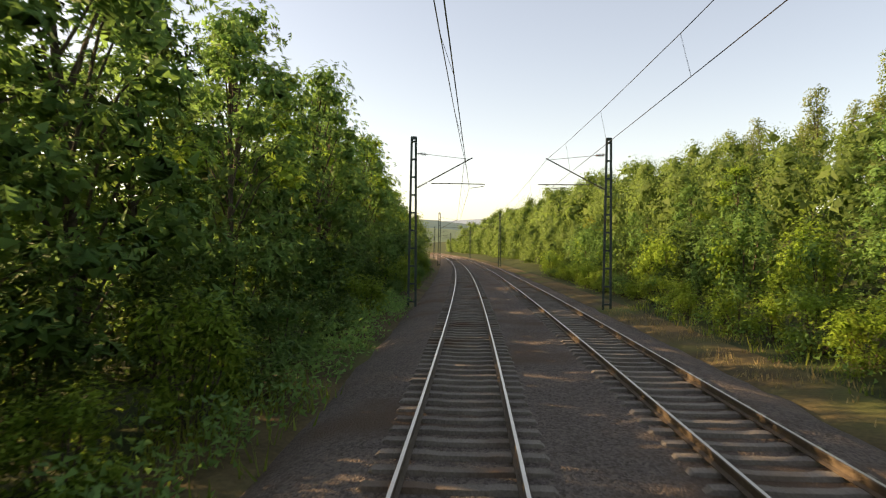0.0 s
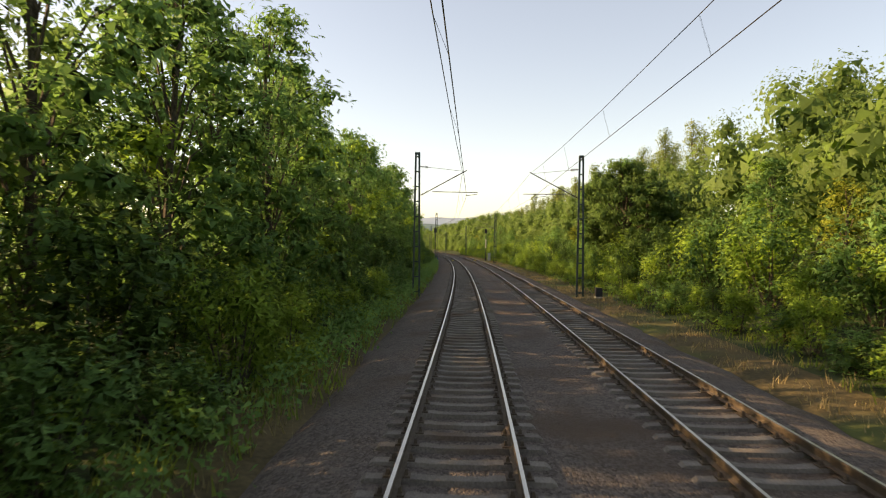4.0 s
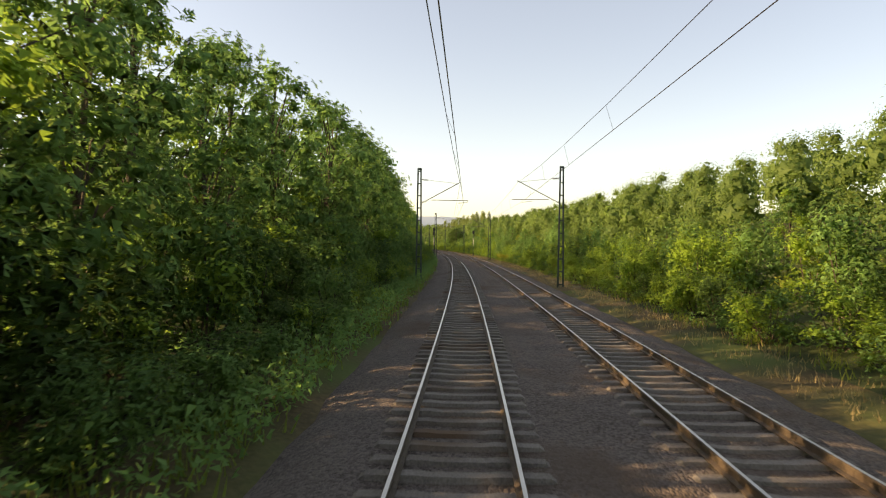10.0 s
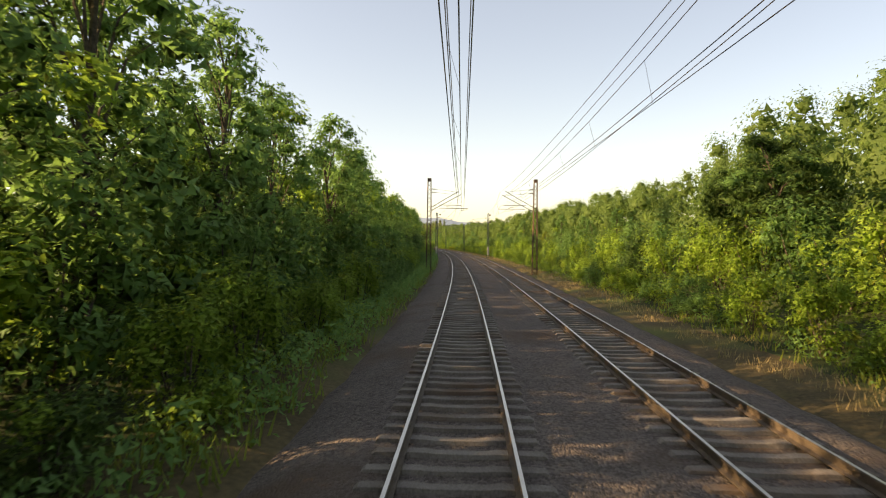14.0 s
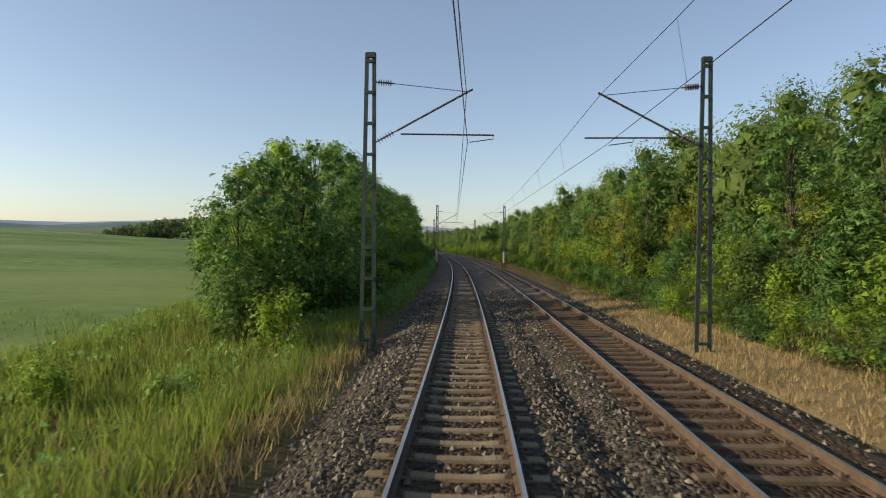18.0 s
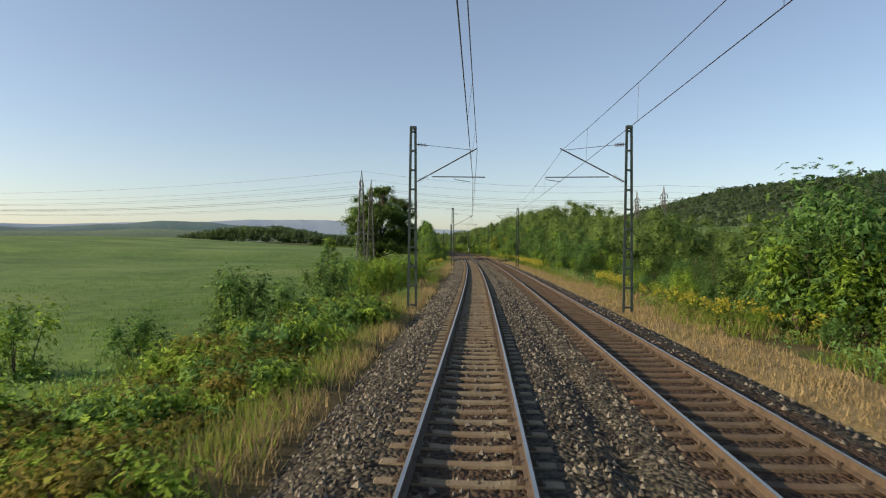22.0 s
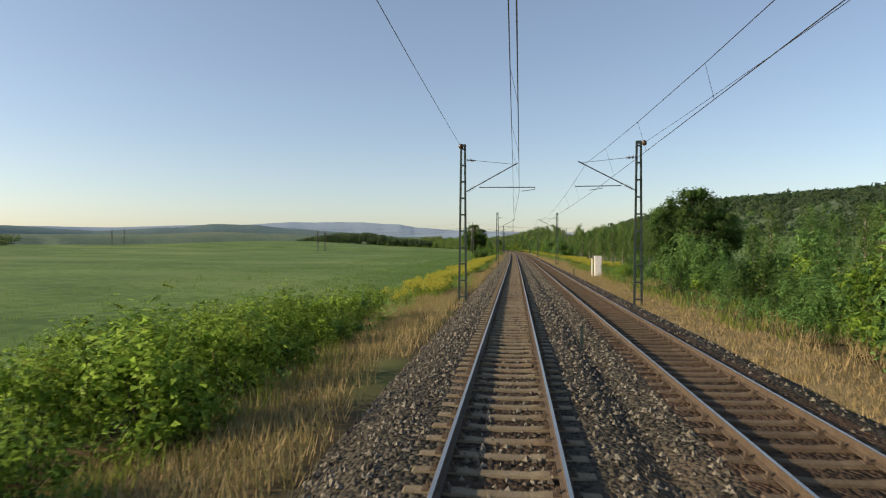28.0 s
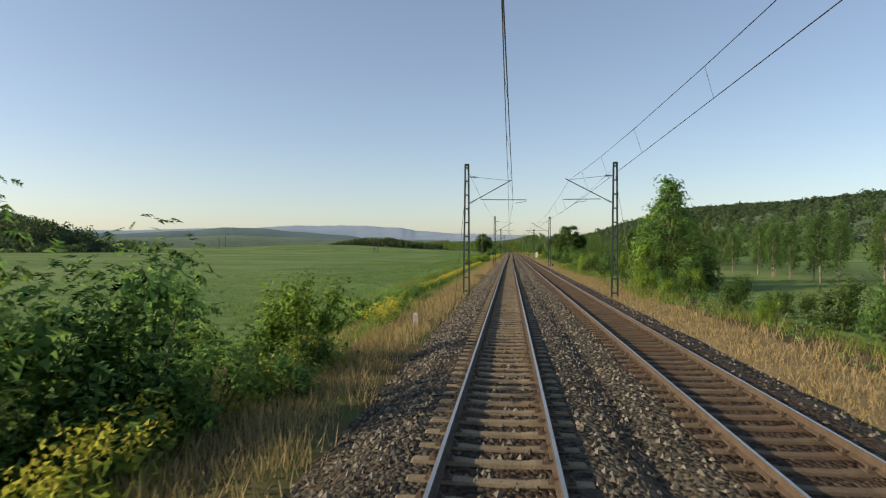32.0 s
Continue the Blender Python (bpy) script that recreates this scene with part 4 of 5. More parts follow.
# the open half, right: heights of the bushes and trees behind the dry verge
OPEN_U = [-664, -680, -712, -736, -748, -766, -784, -790, -797, -812, -827, -838, -848, -960, -975, -989, -1012, -1027, -1035, -1060, -1075, -1088, -1103,
          -1108, -1114, -1123, -1137, -1143, -1155, -1175, -1215]
OPEN_H = [9, 8, 7, 6, 4, 5, 5, 7.3, 5, 6.3, 7.6, 6, 2, 2, 4, 6, 4.6, 6.4, 6, 5, 4, 1.8, 1.8, 3.2, 5.4, 7.2, 8.4, 4.4, 3.6, 3.2, 3.4]
NATURAL = {"bush": 3.6, "large": 5.0, "light": 4.0, "back": 10.0, "locust": 10.0, "shrub": 3.0}
u = -664.0
while u > -1212:
    h = float(np.interp(-u, [-x for x in OPEN_U], OPEN_H))
    kind = any_of("bush") if rng.random() < 0.55 else any_of("light") if rng.random() < 0.6 else any_of("shrub", 2)
    if rng.random() < (0.75 if h > 1.9 else 0.3):
        s1 = min(2.4, 0.4 * h + 0.4) * (0.5 + 0.8 * rng.random()) / NATURAL[kind[0]]
        plant(kind, u, (10.9 if u > -960 else 10.3) + rng.random() * 2.0, s1 * (1 if u > -1140 else 1.3), rng.random() * 6)
    if h > 2.4:
        kind = any_of("large") if rng.random() < 0.6 else any_of("bush")
        plant(kind, u - 1.2, 13.2 + rng.random() * 2.4, min(h, 5.6) * (0.5 + 0.5 * rng.random()) / NATURAL[kind[0]], rng.random() * 6)
    if h > 4.5:
        kind = any_of("back") if rng.random() < 0.6 else any_of("large")
        plant(kind, u - rng.random() * 2, 15.6 + rng.random() * 3, h * (0.7 + 0.4 * rng.random()) / NATURAL[kind[0]], rng.random() * 6)
    u -= 2.9
# single trees standing out of them
for u, off, s1, kind in ((-790, 13.6, 1.4, ("large", 0)), (-792.5, 14.4, 1.5, ("large", 2)), (-788, 15, 1.35, ("large", 1)), (-826, 15, 1.45, ("large", 3)), (-829, 16, 1.5, ("large", 0)),
                         (-1027, 12.6, 1.2, ("large", 2)), (-1030, 13.4, 1.3, ("large", 1)), (-1024, 14, 1.25, ("large", 0)),
                         (-1135, 14.6, 1.6, ("large", 0)), (-1138, 15.4, 0.92, ("locust", 0)), (-1140, 14.4, 1.3, ("large", 3)), (-1131, 14.8, 1.5, ("large", 2)), (-1128.6, 17.6, 1.1, ("locust", 2)), (-1131, 16.4, 0.85, ("locust", 1))):
    plant(kind, u, off, s1, u)
for u, off, s1 in ((-1035, 15.2, 0.58), (-1118, 16.5, 0.38), (-990, 15.5, 0.52), (-73, 13.9, 0.58), (-479, 15, 0.43)):
    plant(("oak", 0), u, off, s1, u)
# bushes beside the small meadow
for u, off, s1, kind in ((-1090, 11.2, 0.6, ("bush", 0)), (-1094, 11.4, 0.65, ("shrub", 1)), (-1097, 10.2, 0.55, ("bush", 3)), (-1100, 11.6, 0.65, ("light", 2)),
                         (-1101, 11.2, 0.95, ("bush", 1)), (-1103.5, 10.8, 1.0, ("bush", 0)), (-1104.5, 12.6, 1.1, ("light", 3)), (-1106, 10.8, 1.05, ("light", 3)), (-1107, 12.8, 1.3, ("bush", 1)),
                         (-1108.5, 11.2, 1.15, ("light", 1)), (-1113, 12.4, 1.25, ("bush", 3))):
    plant(kind, u, off, s1, u)
# plantation: rows of slim trees behind the flowers and the meadow
for k in range(44):
    plant(any_of("grove", 2), -834 - (k % 22) * 4.7 - rng.random() * 1.5, 20.5 + (k // 22) * 4 + rng.random() * 2, 0.8 - 0.006 * (k % 22) + 0.14 * rng.random(), rng.random() * 6)
for k in range(60):
    plant(any_of("grove", 2), -950 - k * 4.2 - rng.random() * 2, 33 + rng.random() * 4, 0.62 + 0.2 * rng.random(), rng.random() * 6)
for k in range(150):
    BACK.append((-690 - 148 * rng.random(), 20 + 46 * rng.random(), 4.5 + 2.5 * rng.random()))
GROVE = [(-832 - 110 * rng.random(), 29 + 10 * rng.random(), 9.5 + 2 * rng.random()) for k in range(90)]
GROVE += [(-950 - 252 * rng.random(), 39 + 12 * rng.random(), 8 + 2.5 * rng.random()) for k in range(170)]
for k in range(30):
    plant(any_of("back"), -750 - k * 3.4 - rng.random() * 2, 19 + rng.random() * 6, 0.5 + 0.25 * rng.random(), rng.random() * 6)


# ---- hills and distant woods ----
def ridge(name, label, mat, points, deep, base=-5.0, wavy=0.006):
    """A long hill from (x, y, height) points, deep metres through."""
    pts = []
    for (u0, o0, h0), (u1, o1, h1) in zip(points, points[1:]):
        for k in range(12):
            f = k / 12
            g = f * f * (3 - 2 * f)
            pts.append((u0 + (u1 - u0) * f, o0 + (o1 - o0) * f, h0 + (h1 - h0) * g))
    pts.append(points[-1])
    p = np.array(pts)
    if wavy:
        p[:, 2] += np.random.default_rng(len(p)).normal(0, 1, len(p)) * wavy * p[:, 2].max()
    d = np.gradient(p[:, :2], axis=0)
    d /= np.linalg.norm(d, axis=1, keepdims=True)
    side = np.stack([d[:, 1], -d[:, 0]], 1)
    cross = [(-1, 0), (-0.7, 0.35), (-0.4, 0.75), (-0.12, 0.97), (0.1, 1.0), (0.5, 0.7), (1, 0)]
    v = [(q[0] + s[0] * c * deep, q[1] + s[1] * c * deep, base + (q[2] - base) * h) for q, s in zip(p, side) for c, h in cross]
    n = len(cross)
    f = [(i * n + k, i * n + k + 1, (i + 1) * n + k + 1, (i + 1) * n + k) for i in range(len(p) - 1) for k in range(n - 1)]
    tagged(new(name, mesh_of(name, v, f, mat, True)), label, "hill", kind="structure")
    return np.array(v)


def clump_mesh(name, spots, mat, seed, leaf=2.6, each=14, core=0):
    """Many tree crowns far away: spots are (x, y, z, radius). core: coarse leaves that fill each clump."""
    g = np.random.default_rng(seed)
    vs, fs, ns, n0 = [], [], [], 0
    for count, reach, size in ((each, (0.6, 0.4), leaf / 3), (core, (0.1, 0.48), 0.26)):
        if not count:
            continue
        sp = np.repeat(np.asarray(spots), count, 0)
        d = g.normal(size=(len(sp), 3))
        d /= np.linalg.norm(d, axis=1, keepdims=True)
        d[:, 2] = np.maximum(d[:, 2], -0.4)
        c = sp[:, :3] + d * sp[:, 3:4] * (reach[0] + reach[1] * g.random((len(sp), 1)))
        v, f = leaf_verts(c, d + g.normal(size=d.shape) * 0.3, sp[:, 3] * size * (0.6 + 0.7 * g.random(len(sp))), g, 0.75, True)
        vs.append(v)
        fs.append(f + n0)
        ns.append(np.repeat(d + np.array((0, 0, 0.25)), 3, 0))
        n0 += len(v)
    return mesh_of(name, np.concatenate(vs), np.concatenate(fs).tolist(), mat, normals=np.concatenate(ns))


# world coordinates: x to the right of the straight end of the line, y along it
v = ridge("backdrop_hill", "long wooded hill beside the valley", HILL, [(520, -1900, 50), (500, -1300, 66), (480, -700, 66), (400, -300, 68), (330, -20, 76),
          (300, 160, 66), (250, 420, 40), (150, 700, 22), (50, 900, 8)], 190)
g = np.random.default_rng(5)
spots = []
for q in v.reshape(-1, 7, 3)[:, :6]:
    for k in range(4):
        for _ in range(30):
            f = g.random()
            a = q[k] * (1 - f) + q[k + 1] * f + np.array((g.normal() * 9, g.normal() * 14, -1))
            spots.append((*a, 4 + 3.5 * g.random()))
tagged(new("far_woods", clump_mesh("far_woods", spots, LEAF_FAR, 6, 1.5, 26)), "dense green woods covering the hill", "woods", kind="stuff")
# these ridges get their haze from their colours, not from the air
ridge("backdrop_far_hills", "wooded hills across the field with haze in their colour", HAZE_HILL, [(-2950, 400, 96), (-2600, 1100, 104), (-2300, 1500, 90), (-2060, 1850, 72), (-1800, 2080, 94),
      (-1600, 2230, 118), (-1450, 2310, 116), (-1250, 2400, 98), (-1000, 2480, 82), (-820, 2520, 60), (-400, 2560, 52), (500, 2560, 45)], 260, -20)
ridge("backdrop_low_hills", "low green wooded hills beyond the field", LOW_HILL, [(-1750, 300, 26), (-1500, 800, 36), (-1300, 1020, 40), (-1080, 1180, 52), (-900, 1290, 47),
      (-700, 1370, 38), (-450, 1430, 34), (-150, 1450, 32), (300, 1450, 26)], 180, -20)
ridge("backdrop_blue_hills", "hills on the horizon painted in pale blue haze", FAR_HILL, [(-3300, 1500, 100), (-2600, 2600, 112), (-1950, 3060, 140), (-1500, 3300, 168), (-1150, 3420, 172),
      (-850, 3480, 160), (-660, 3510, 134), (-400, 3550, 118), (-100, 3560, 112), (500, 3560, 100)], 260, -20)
kn = ridge("backdrop_near_hill", "dark wooded knoll at the field's far edge", HILL, [(-228, -880, 0), (-268, -872, 15), (-330, -860, 29), (-430, -850, 36),
      (-560, -830, 30)], 60, -2)
spots = []
for q in kn.reshape(-1, 7, 3):
    for k in range(5):
        for _ in range(5):
            f = g.random()
            p = q[k] * (1 - f) + q[k + 1] * f
            spots.append((p[0] + g.normal() * 4, p[1] + g.normal() * 4, p[2], 3 + 2 * g.random()))
tagged(new("knoll_woods", clump_mesh("knoll_woods", spots, LEAF_FAR, 9, 0.9, 50)), "green woods covering the knoll", "woods", kind="stuff")
# the depth of the two belts behind their front trees
spots, close = [], []
for u, off, h in BACK:
    z = float(ground_z(u, off))
    for f, r in ((0.2, 0.3), (0.46, 0.32), (0.68, 0.26), (0.84, 0.16)):
        a = g.random() * 6.28
        (close if 0 < off < 25 else spots).append((*place(u + math.cos(a) * h * 0.12, off + math.sin(a) * h * 0.12, z + h * f), h * r))
tagged(new("woodland_belt", clump_mesh("woodland_belt", spots, LEAF_WOOD, 8, 0.32, 140, 50)), "dense green woodland behind the lineside trees", "woods", kind="stuff")
tagged(new("woodland_edge", clump_mesh("woodland_edge", close, LEAF_WOOD, 18, 0.24, 270, 80)), "leafy green edge of the woodland on its slope", "woods", kind="stuff")
spots = []
for u, off, h in GROVE:
    z = float(ground_z(u, off))
    for f in (0.3, 0.45, 0.6, 0.75, 0.88):
        a = g.random() * 6.28
        spots.append((*place(u + math.cos(a) * 0.7, off + math.sin(a) * 0.7, z + h * f), 1.6 - 0.7 * f))
tagged(new("plantation_depth", clump_mesh("plantation_depth", spots, LEAF_DARK, 28, 0.6, 60, 20)), "dark green depth of the plantation behind its first rows", "woods", kind="stuff")
# woods at the far edge of the field: a wooded knoll, its tail towards the line, and a copse
spots = []
for k in range(900):
    f = g.random()
    x = -100 - 185 * f
    top = float(np.interp(-x, [100, 140, 175, 215, 250, 285], [10, 13, 20, 20, 15, 8]))
    r = 2.0 + 1.8 * g.random()
    spots.append((x, -318 + 50 * g.random() - 0.1 * x, (top - r) * (0.25 + 0.75 * g.random() ** 0.5), r))
for k in range(120):
    r = 1.8 + 1.5 * g.random()
    spots.append((-420 + 70 * g.random(), -660 + 30 * g.random(), 1.5 + 6.5 * g.random(), r))
tagged(new("field_edge_woods", clump_mesh("field_edge_woods", spots, LEAF_FAR, 7, 1.0, 60)), "band of woods along the field's far edge", "woods", kind="stuff")


# ---- verge plants: dry grass, weeds and goldenrod ----
def blades(us, offs, tall, mat_name, mat, seed, per=10, width=0.014, spread=0.2, lean=0.3):
    """Tufts of grass blades, each a thin triangle."""
    g = np.random.default_rng(seed)
    n = len(us)
    base = place(us, offs, ground_z(us, offs) - 0.03)
    base = np.repeat(base, per, 0)
    h = np.repeat(np.asarray(tall), per) * (0.6 + 0.6 * g.random(n * per))
    base[:, :2] += g.normal(0, spread, (n * per, 2))
    a = g.random(n * per) * 6.283
    w = np.stack([np.cos(a), np.sin(a), 0 * a], 1) * width * (0.7 + 0.6 * g.random((n * per, 1)))
    tip = base + np.stack([g.normal(0, lean, n * per) * h, g.normal(0, lean, n * per) * h, h], 1)
    v = np.stack([base - w, base + w, tip], 1).reshape(-1, 3)
    f = np.arange(n * per * 3).reshape(-1, 3)
    return mesh_of(mat_name, v, f.tolist(), mat)


def patch_noise(u, off, s, seed):
    return np.sin(u / s + seed) * np.sin(u / s * 0.41 + off * 0.9 + 2 * seed) + 0.6 * np.sin(u / s * 2.3 + off * 1.7 + seed * 3)


g = np.random.default_rng(21)


def scatter(n, u0, u1, o0, o1, keep=None):
    u, o = u0 + (u1 - u0) * g.random(n), o0 + (o1 - o0) * g.random(n)
    if keep is not None:
        k = keep(u, o)
        u, o = u[k], o[k]
    return u, o


def dry_side(u, o):
    """Off the ditch beside the field."""
    return ~((u < -1050) & (u > -1138) & (o < -7.7) & (o > -10.0))


def verge(name, label, mat, sets, seed, **more):
    us, os, hs = [], [], []
    for (u, o), h in sets:
        us.append(u)
        os.append(o)
        hs.append(h * (0.6 + 0.8 * g.random(len(u))))
    tagged(new(name, blades(np.concatenate(us), np.concatenate(os), np.concatenate(hs), name, mat, seed, **more)), label, "grass", kind="stuff")


verge("dry_grass", "tall straw-coloured dry grass along the verge", STRAW, [
    (scatter(15000, -638, -1215, -2.95, -5.3, lambda u, o: patch_noise(u, o, 9, 1) > -0.7), 0.36),
    (scatter(9000, -638, -1215, -5, -11.5, lambda u, o: (patch_noise(u, o, 13, 2) > -0.1) & dry_side(u, o)), 0.5),
    (scatter(17000, -560, -1215, 6.9, 9.6), 0.2),
    (scatter(4000, -640, -1215, 9, 13, lambda u, o: patch_noise(u, o, 12, 3) > 0.1), 0.6),
    (scatter(7000, -1000, -1215, -4.4, -7.6, dry_side), 0.42),
    (scatter(1500, -836, -884, -4.2, -10.5), 0.4),
    (scatter(2600, -655, -745, -4.0, -11, lambda u, o: patch_noise(u, o, 6, 8) > 0.0), 0.55),
    (scatter(3200, 60, -600, 7.2, 9.2), 0.22),
    (scatter(1500, 40, -638, -3.1, -4.2, lambda u, o: patch_noise(u, o, 15, 4) > 0.3), 0.3)], 31)
verge("green_grass", "lush green grass and weeds along the verge", GRASS, [
    (scatter(19000, -638, -1215, -3.4, -12, lambda u, o: (patch_noise(u, o, 11, 5) > -0.3) & dry_side(u, o) & ((o < -5.2) | (u > -1000)) & ((u > -838) | (u < -880))), 0.5),
    (scatter(4500, -600, -1215, 8.6, 14, lambda u, o: patch_noise(u, o, 12, 6) > -0.1), 0.6),
    (scatter(2600, -634, -662, -3.8, -12.5), 0.5),
    (scatter(4500, -655, -745, -4.2, -12.5, lambda u, o: patch_noise(u, o, 7, 4) > -0.5), 0.5),
    (scatter(3000, 40, -638, -3.0, -4.6), 0.4),
    (scatter(900, 60, -600, 8.8, 10), 0.4)], 32, width=0.024)
verge("field_crop", "low even green crop of the field", CROP, [
    (scatter(14000, -638, -1215, -11.6, -24), 0.26), (scatter(2500, -1046, -1140, -10.6, -11.6), 0.26), (scatter(7000, -638, -1215, -24, -45), 0.26)], 33, per=7, width=0.022, spread=0.3)


def goldenrod(sets, seed):
    """Upright leafy stems under plumes of small yellow flowers, as two meshes."""
    g2 = np.random.default_rng(seed)
    us = np.concatenate([a[0] for a in sets])
    os = np.concatenate([a[1] for a in sets])
    n = len(us)
    base = place(us, os, ground_z(us, os))
    h = np.where((us < -1040) & (us > -1150), 0.5, 0.8) + 0.5 * g2.random(n)
    per = 9
    b = np.repeat(base, per, 0)
    f = g2.random(n * per) * 0.8
    b[:, 2] += f * np.repeat(h, per)
    b[:, :2] += g2.normal(0, 0.09, (n * per, 2))
    v, q = leaf_verts(b, g2.normal(size=b.shape) + np.array((0, 0, 0.6)), 0.2 + 0.1 * g2.random(n * per), g2, 0.35, True)
    tagged(new("goldenrod_leaves", mesh_of("goldenrod_leaves", v, q.tolist(), GRASS)), "leafy green stems of goldenrod", "wildflowers", kind="stuff")
    per = 20
    b = np.repeat(base, per, 0)
    b[:, 2] += np.repeat(h, per) * (0.72 + 0.34 * g2.random(n * per))
    b[:, :2] += g2.normal(0, 0.1, (n * per, 2))
    v, q = leaf_verts(b, g2.normal(size=b.shape) + np.array((0, 0, 0.8)), 0.05 + 0.06 * g2.random(n * per), g2, 0.8, True)
    tagged(new("goldenrod", mesh_of("goldenrod", v, q.tolist(), GOLD)), "yellow flowering goldenrod along the verge", "wildflowers", kind="stuff")


goldenrod([scatter(7500, -876, -1008, -4.6, -9.5, lambda u, o: patch_noise(u, o, 4, 7) > 0.15),
           scatter(2000, -1048, -1145, -6.7, -7.9, lambda u, o: patch_noise(u, o, 9, 8) > -1.1),
           scatter(420, -655, -735, -4.6, -10, lambda u, o: patch_noise(u, o, 5, 9) > 0.6), scatter(60, -686, -700, -5.0, -7.5),
           scatter(300, -1168, -1198, -5, -6.5, lambda u, o: patch_noise(u, o, 4, 4) > 0.2),
           scatter(1700, -655, -740, 8.9, 11.2, lambda u, o: patch_noise(u, o, 8, 2) > 0.1),
           scatter(1900, -760, -880, 9.6, 12, lambda u, o: patch_noise(u, o, 6, 3) > 0.45),
           scatter(3600, -876, -958, 10.4, 17, lambda u, o: patch_noise(u, o, 10, 3) > 0.15),
           scatter(200, -1082, -1097, 8.4, 10.2, lambda u, o: patch_noise(u, o, 5, 5) > 0.1),
           scatter(60, -305, -311, -4.0, -4.8), scatter(110, -598, -613, 9.4, 10.4), scatter(160, -232, -250, 9, 10.2)], 41)


def undergrowth(sets, seed):
    """Knee-high leafy weeds."""
    g2 = np.random.default_rng(seed)
    vs, n0, fs = [], 0, []
    for (us, os), tall in sets:
        per = 16
        b = np.repeat(place(us, os, ground_z(us, os)), per, 0)
        b[:, 2] += g2.random(len(b)) * tall * np.repeat(0.5 + 0.9 * g2.random(len(us)), per)
        b[:, :2] += g2.normal(0, 0.2, (len(b), 2))
        v, q = leaf_verts(b, g2.normal(size=b.shape) + np.array((0, 0, 0.7)), 0.08 + 0.09 * g2.random(len(b)), g2, 0.5, True)
        vs.append(v)
        fs.append(q + n0)
        n0 += len(v)
    tagged(new("undergrowth", mesh_of("undergrowth", np.concatenate(vs), np.concatenate(fs).tolist(), LEAF_LOCUST)),
           "leafy green weeds and undergrowth along the verge", "undergrowth", kind="stuff")


undergrowth([(scatter(350, -834, -884, -5.0, -10.5), 0.4),
             (scatter(5500, 60, -636, -3.05, -4.6), 0.8), (scatter(1000, 60, -602, 9.2, 10.6), 0.6), (scatter(5000, 60, -640, 11.5, 30), 2.2),
             (scatter(8000, -636, -1212, -4.2, -12, lambda u, o: (patch_noise(u, o, 7, 6) > -0.3) & dry_side(u, o) & ((o < -5.6) | (u > -1000)) & ((u > -838) | (u < -880))), 0.6),
             (scatter(3000, -602, -1212, 9.4, 14, lambda u, o: patch_noise(u, o, 7, 3) > -0.2), 0.7)], 61)


# ---- loose stones on the ballast ----
def build_stones():
    g3 = np.random.default_rng(51)
    sets = [scatter(40000, -622, -1212, -2.8, -1.2), scatter(36000, -622, -1212, 1.2, 2.9), scatter(15000, -622, -1212, -0.65, 0.65),
            scatter(7000, -622, -1212, 5.3, 6.6)]
    us, os = np.concatenate([a[0] for a in sets]), np.concatenate([a[1] for a in sets])
    n = len(us)
    c = place(us, os, bed_z(us, os) + 0.008)
    r = 0.026 + 0.036 * g3.random(n)
    pts = np.array([(1, 0, 0), (-1, 0, 0), (0, 1, 0), (0, -1, 0), (0, 0, 1), (0, 0, -1)], float)
    v = pts[None] * (r[:, None, None] * (0.6 + 0.8 * g3.random((n, 6, 1)))) + g3.normal(0, 0.006, (n, 6, 3))
    a = g3.random(n) * 6.28
    ca, sa = np.cos(a)[:, None], np.sin(a)[:, None]
    v = np.stack([v[..., 0] * ca - v[..., 1] * sa, v[..., 0] * sa + v[..., 1] * ca, v[..., 2]], 2) + c[:, None]
    tri = np.array([(0, 2, 4), (2, 1, 4), (1, 3, 4), (3, 0, 4)])
    f = (np.arange(n)[:, None, None] * 6 + tri[None]).reshape(-1, 3)
    tagged(new("ballast_stones", mesh_of("ballast_stones", v.reshape(-1, 3), f.tolist(), STONE)), "loose grey-brown ballast stones", "stones", kind="stuff")


build_stones()


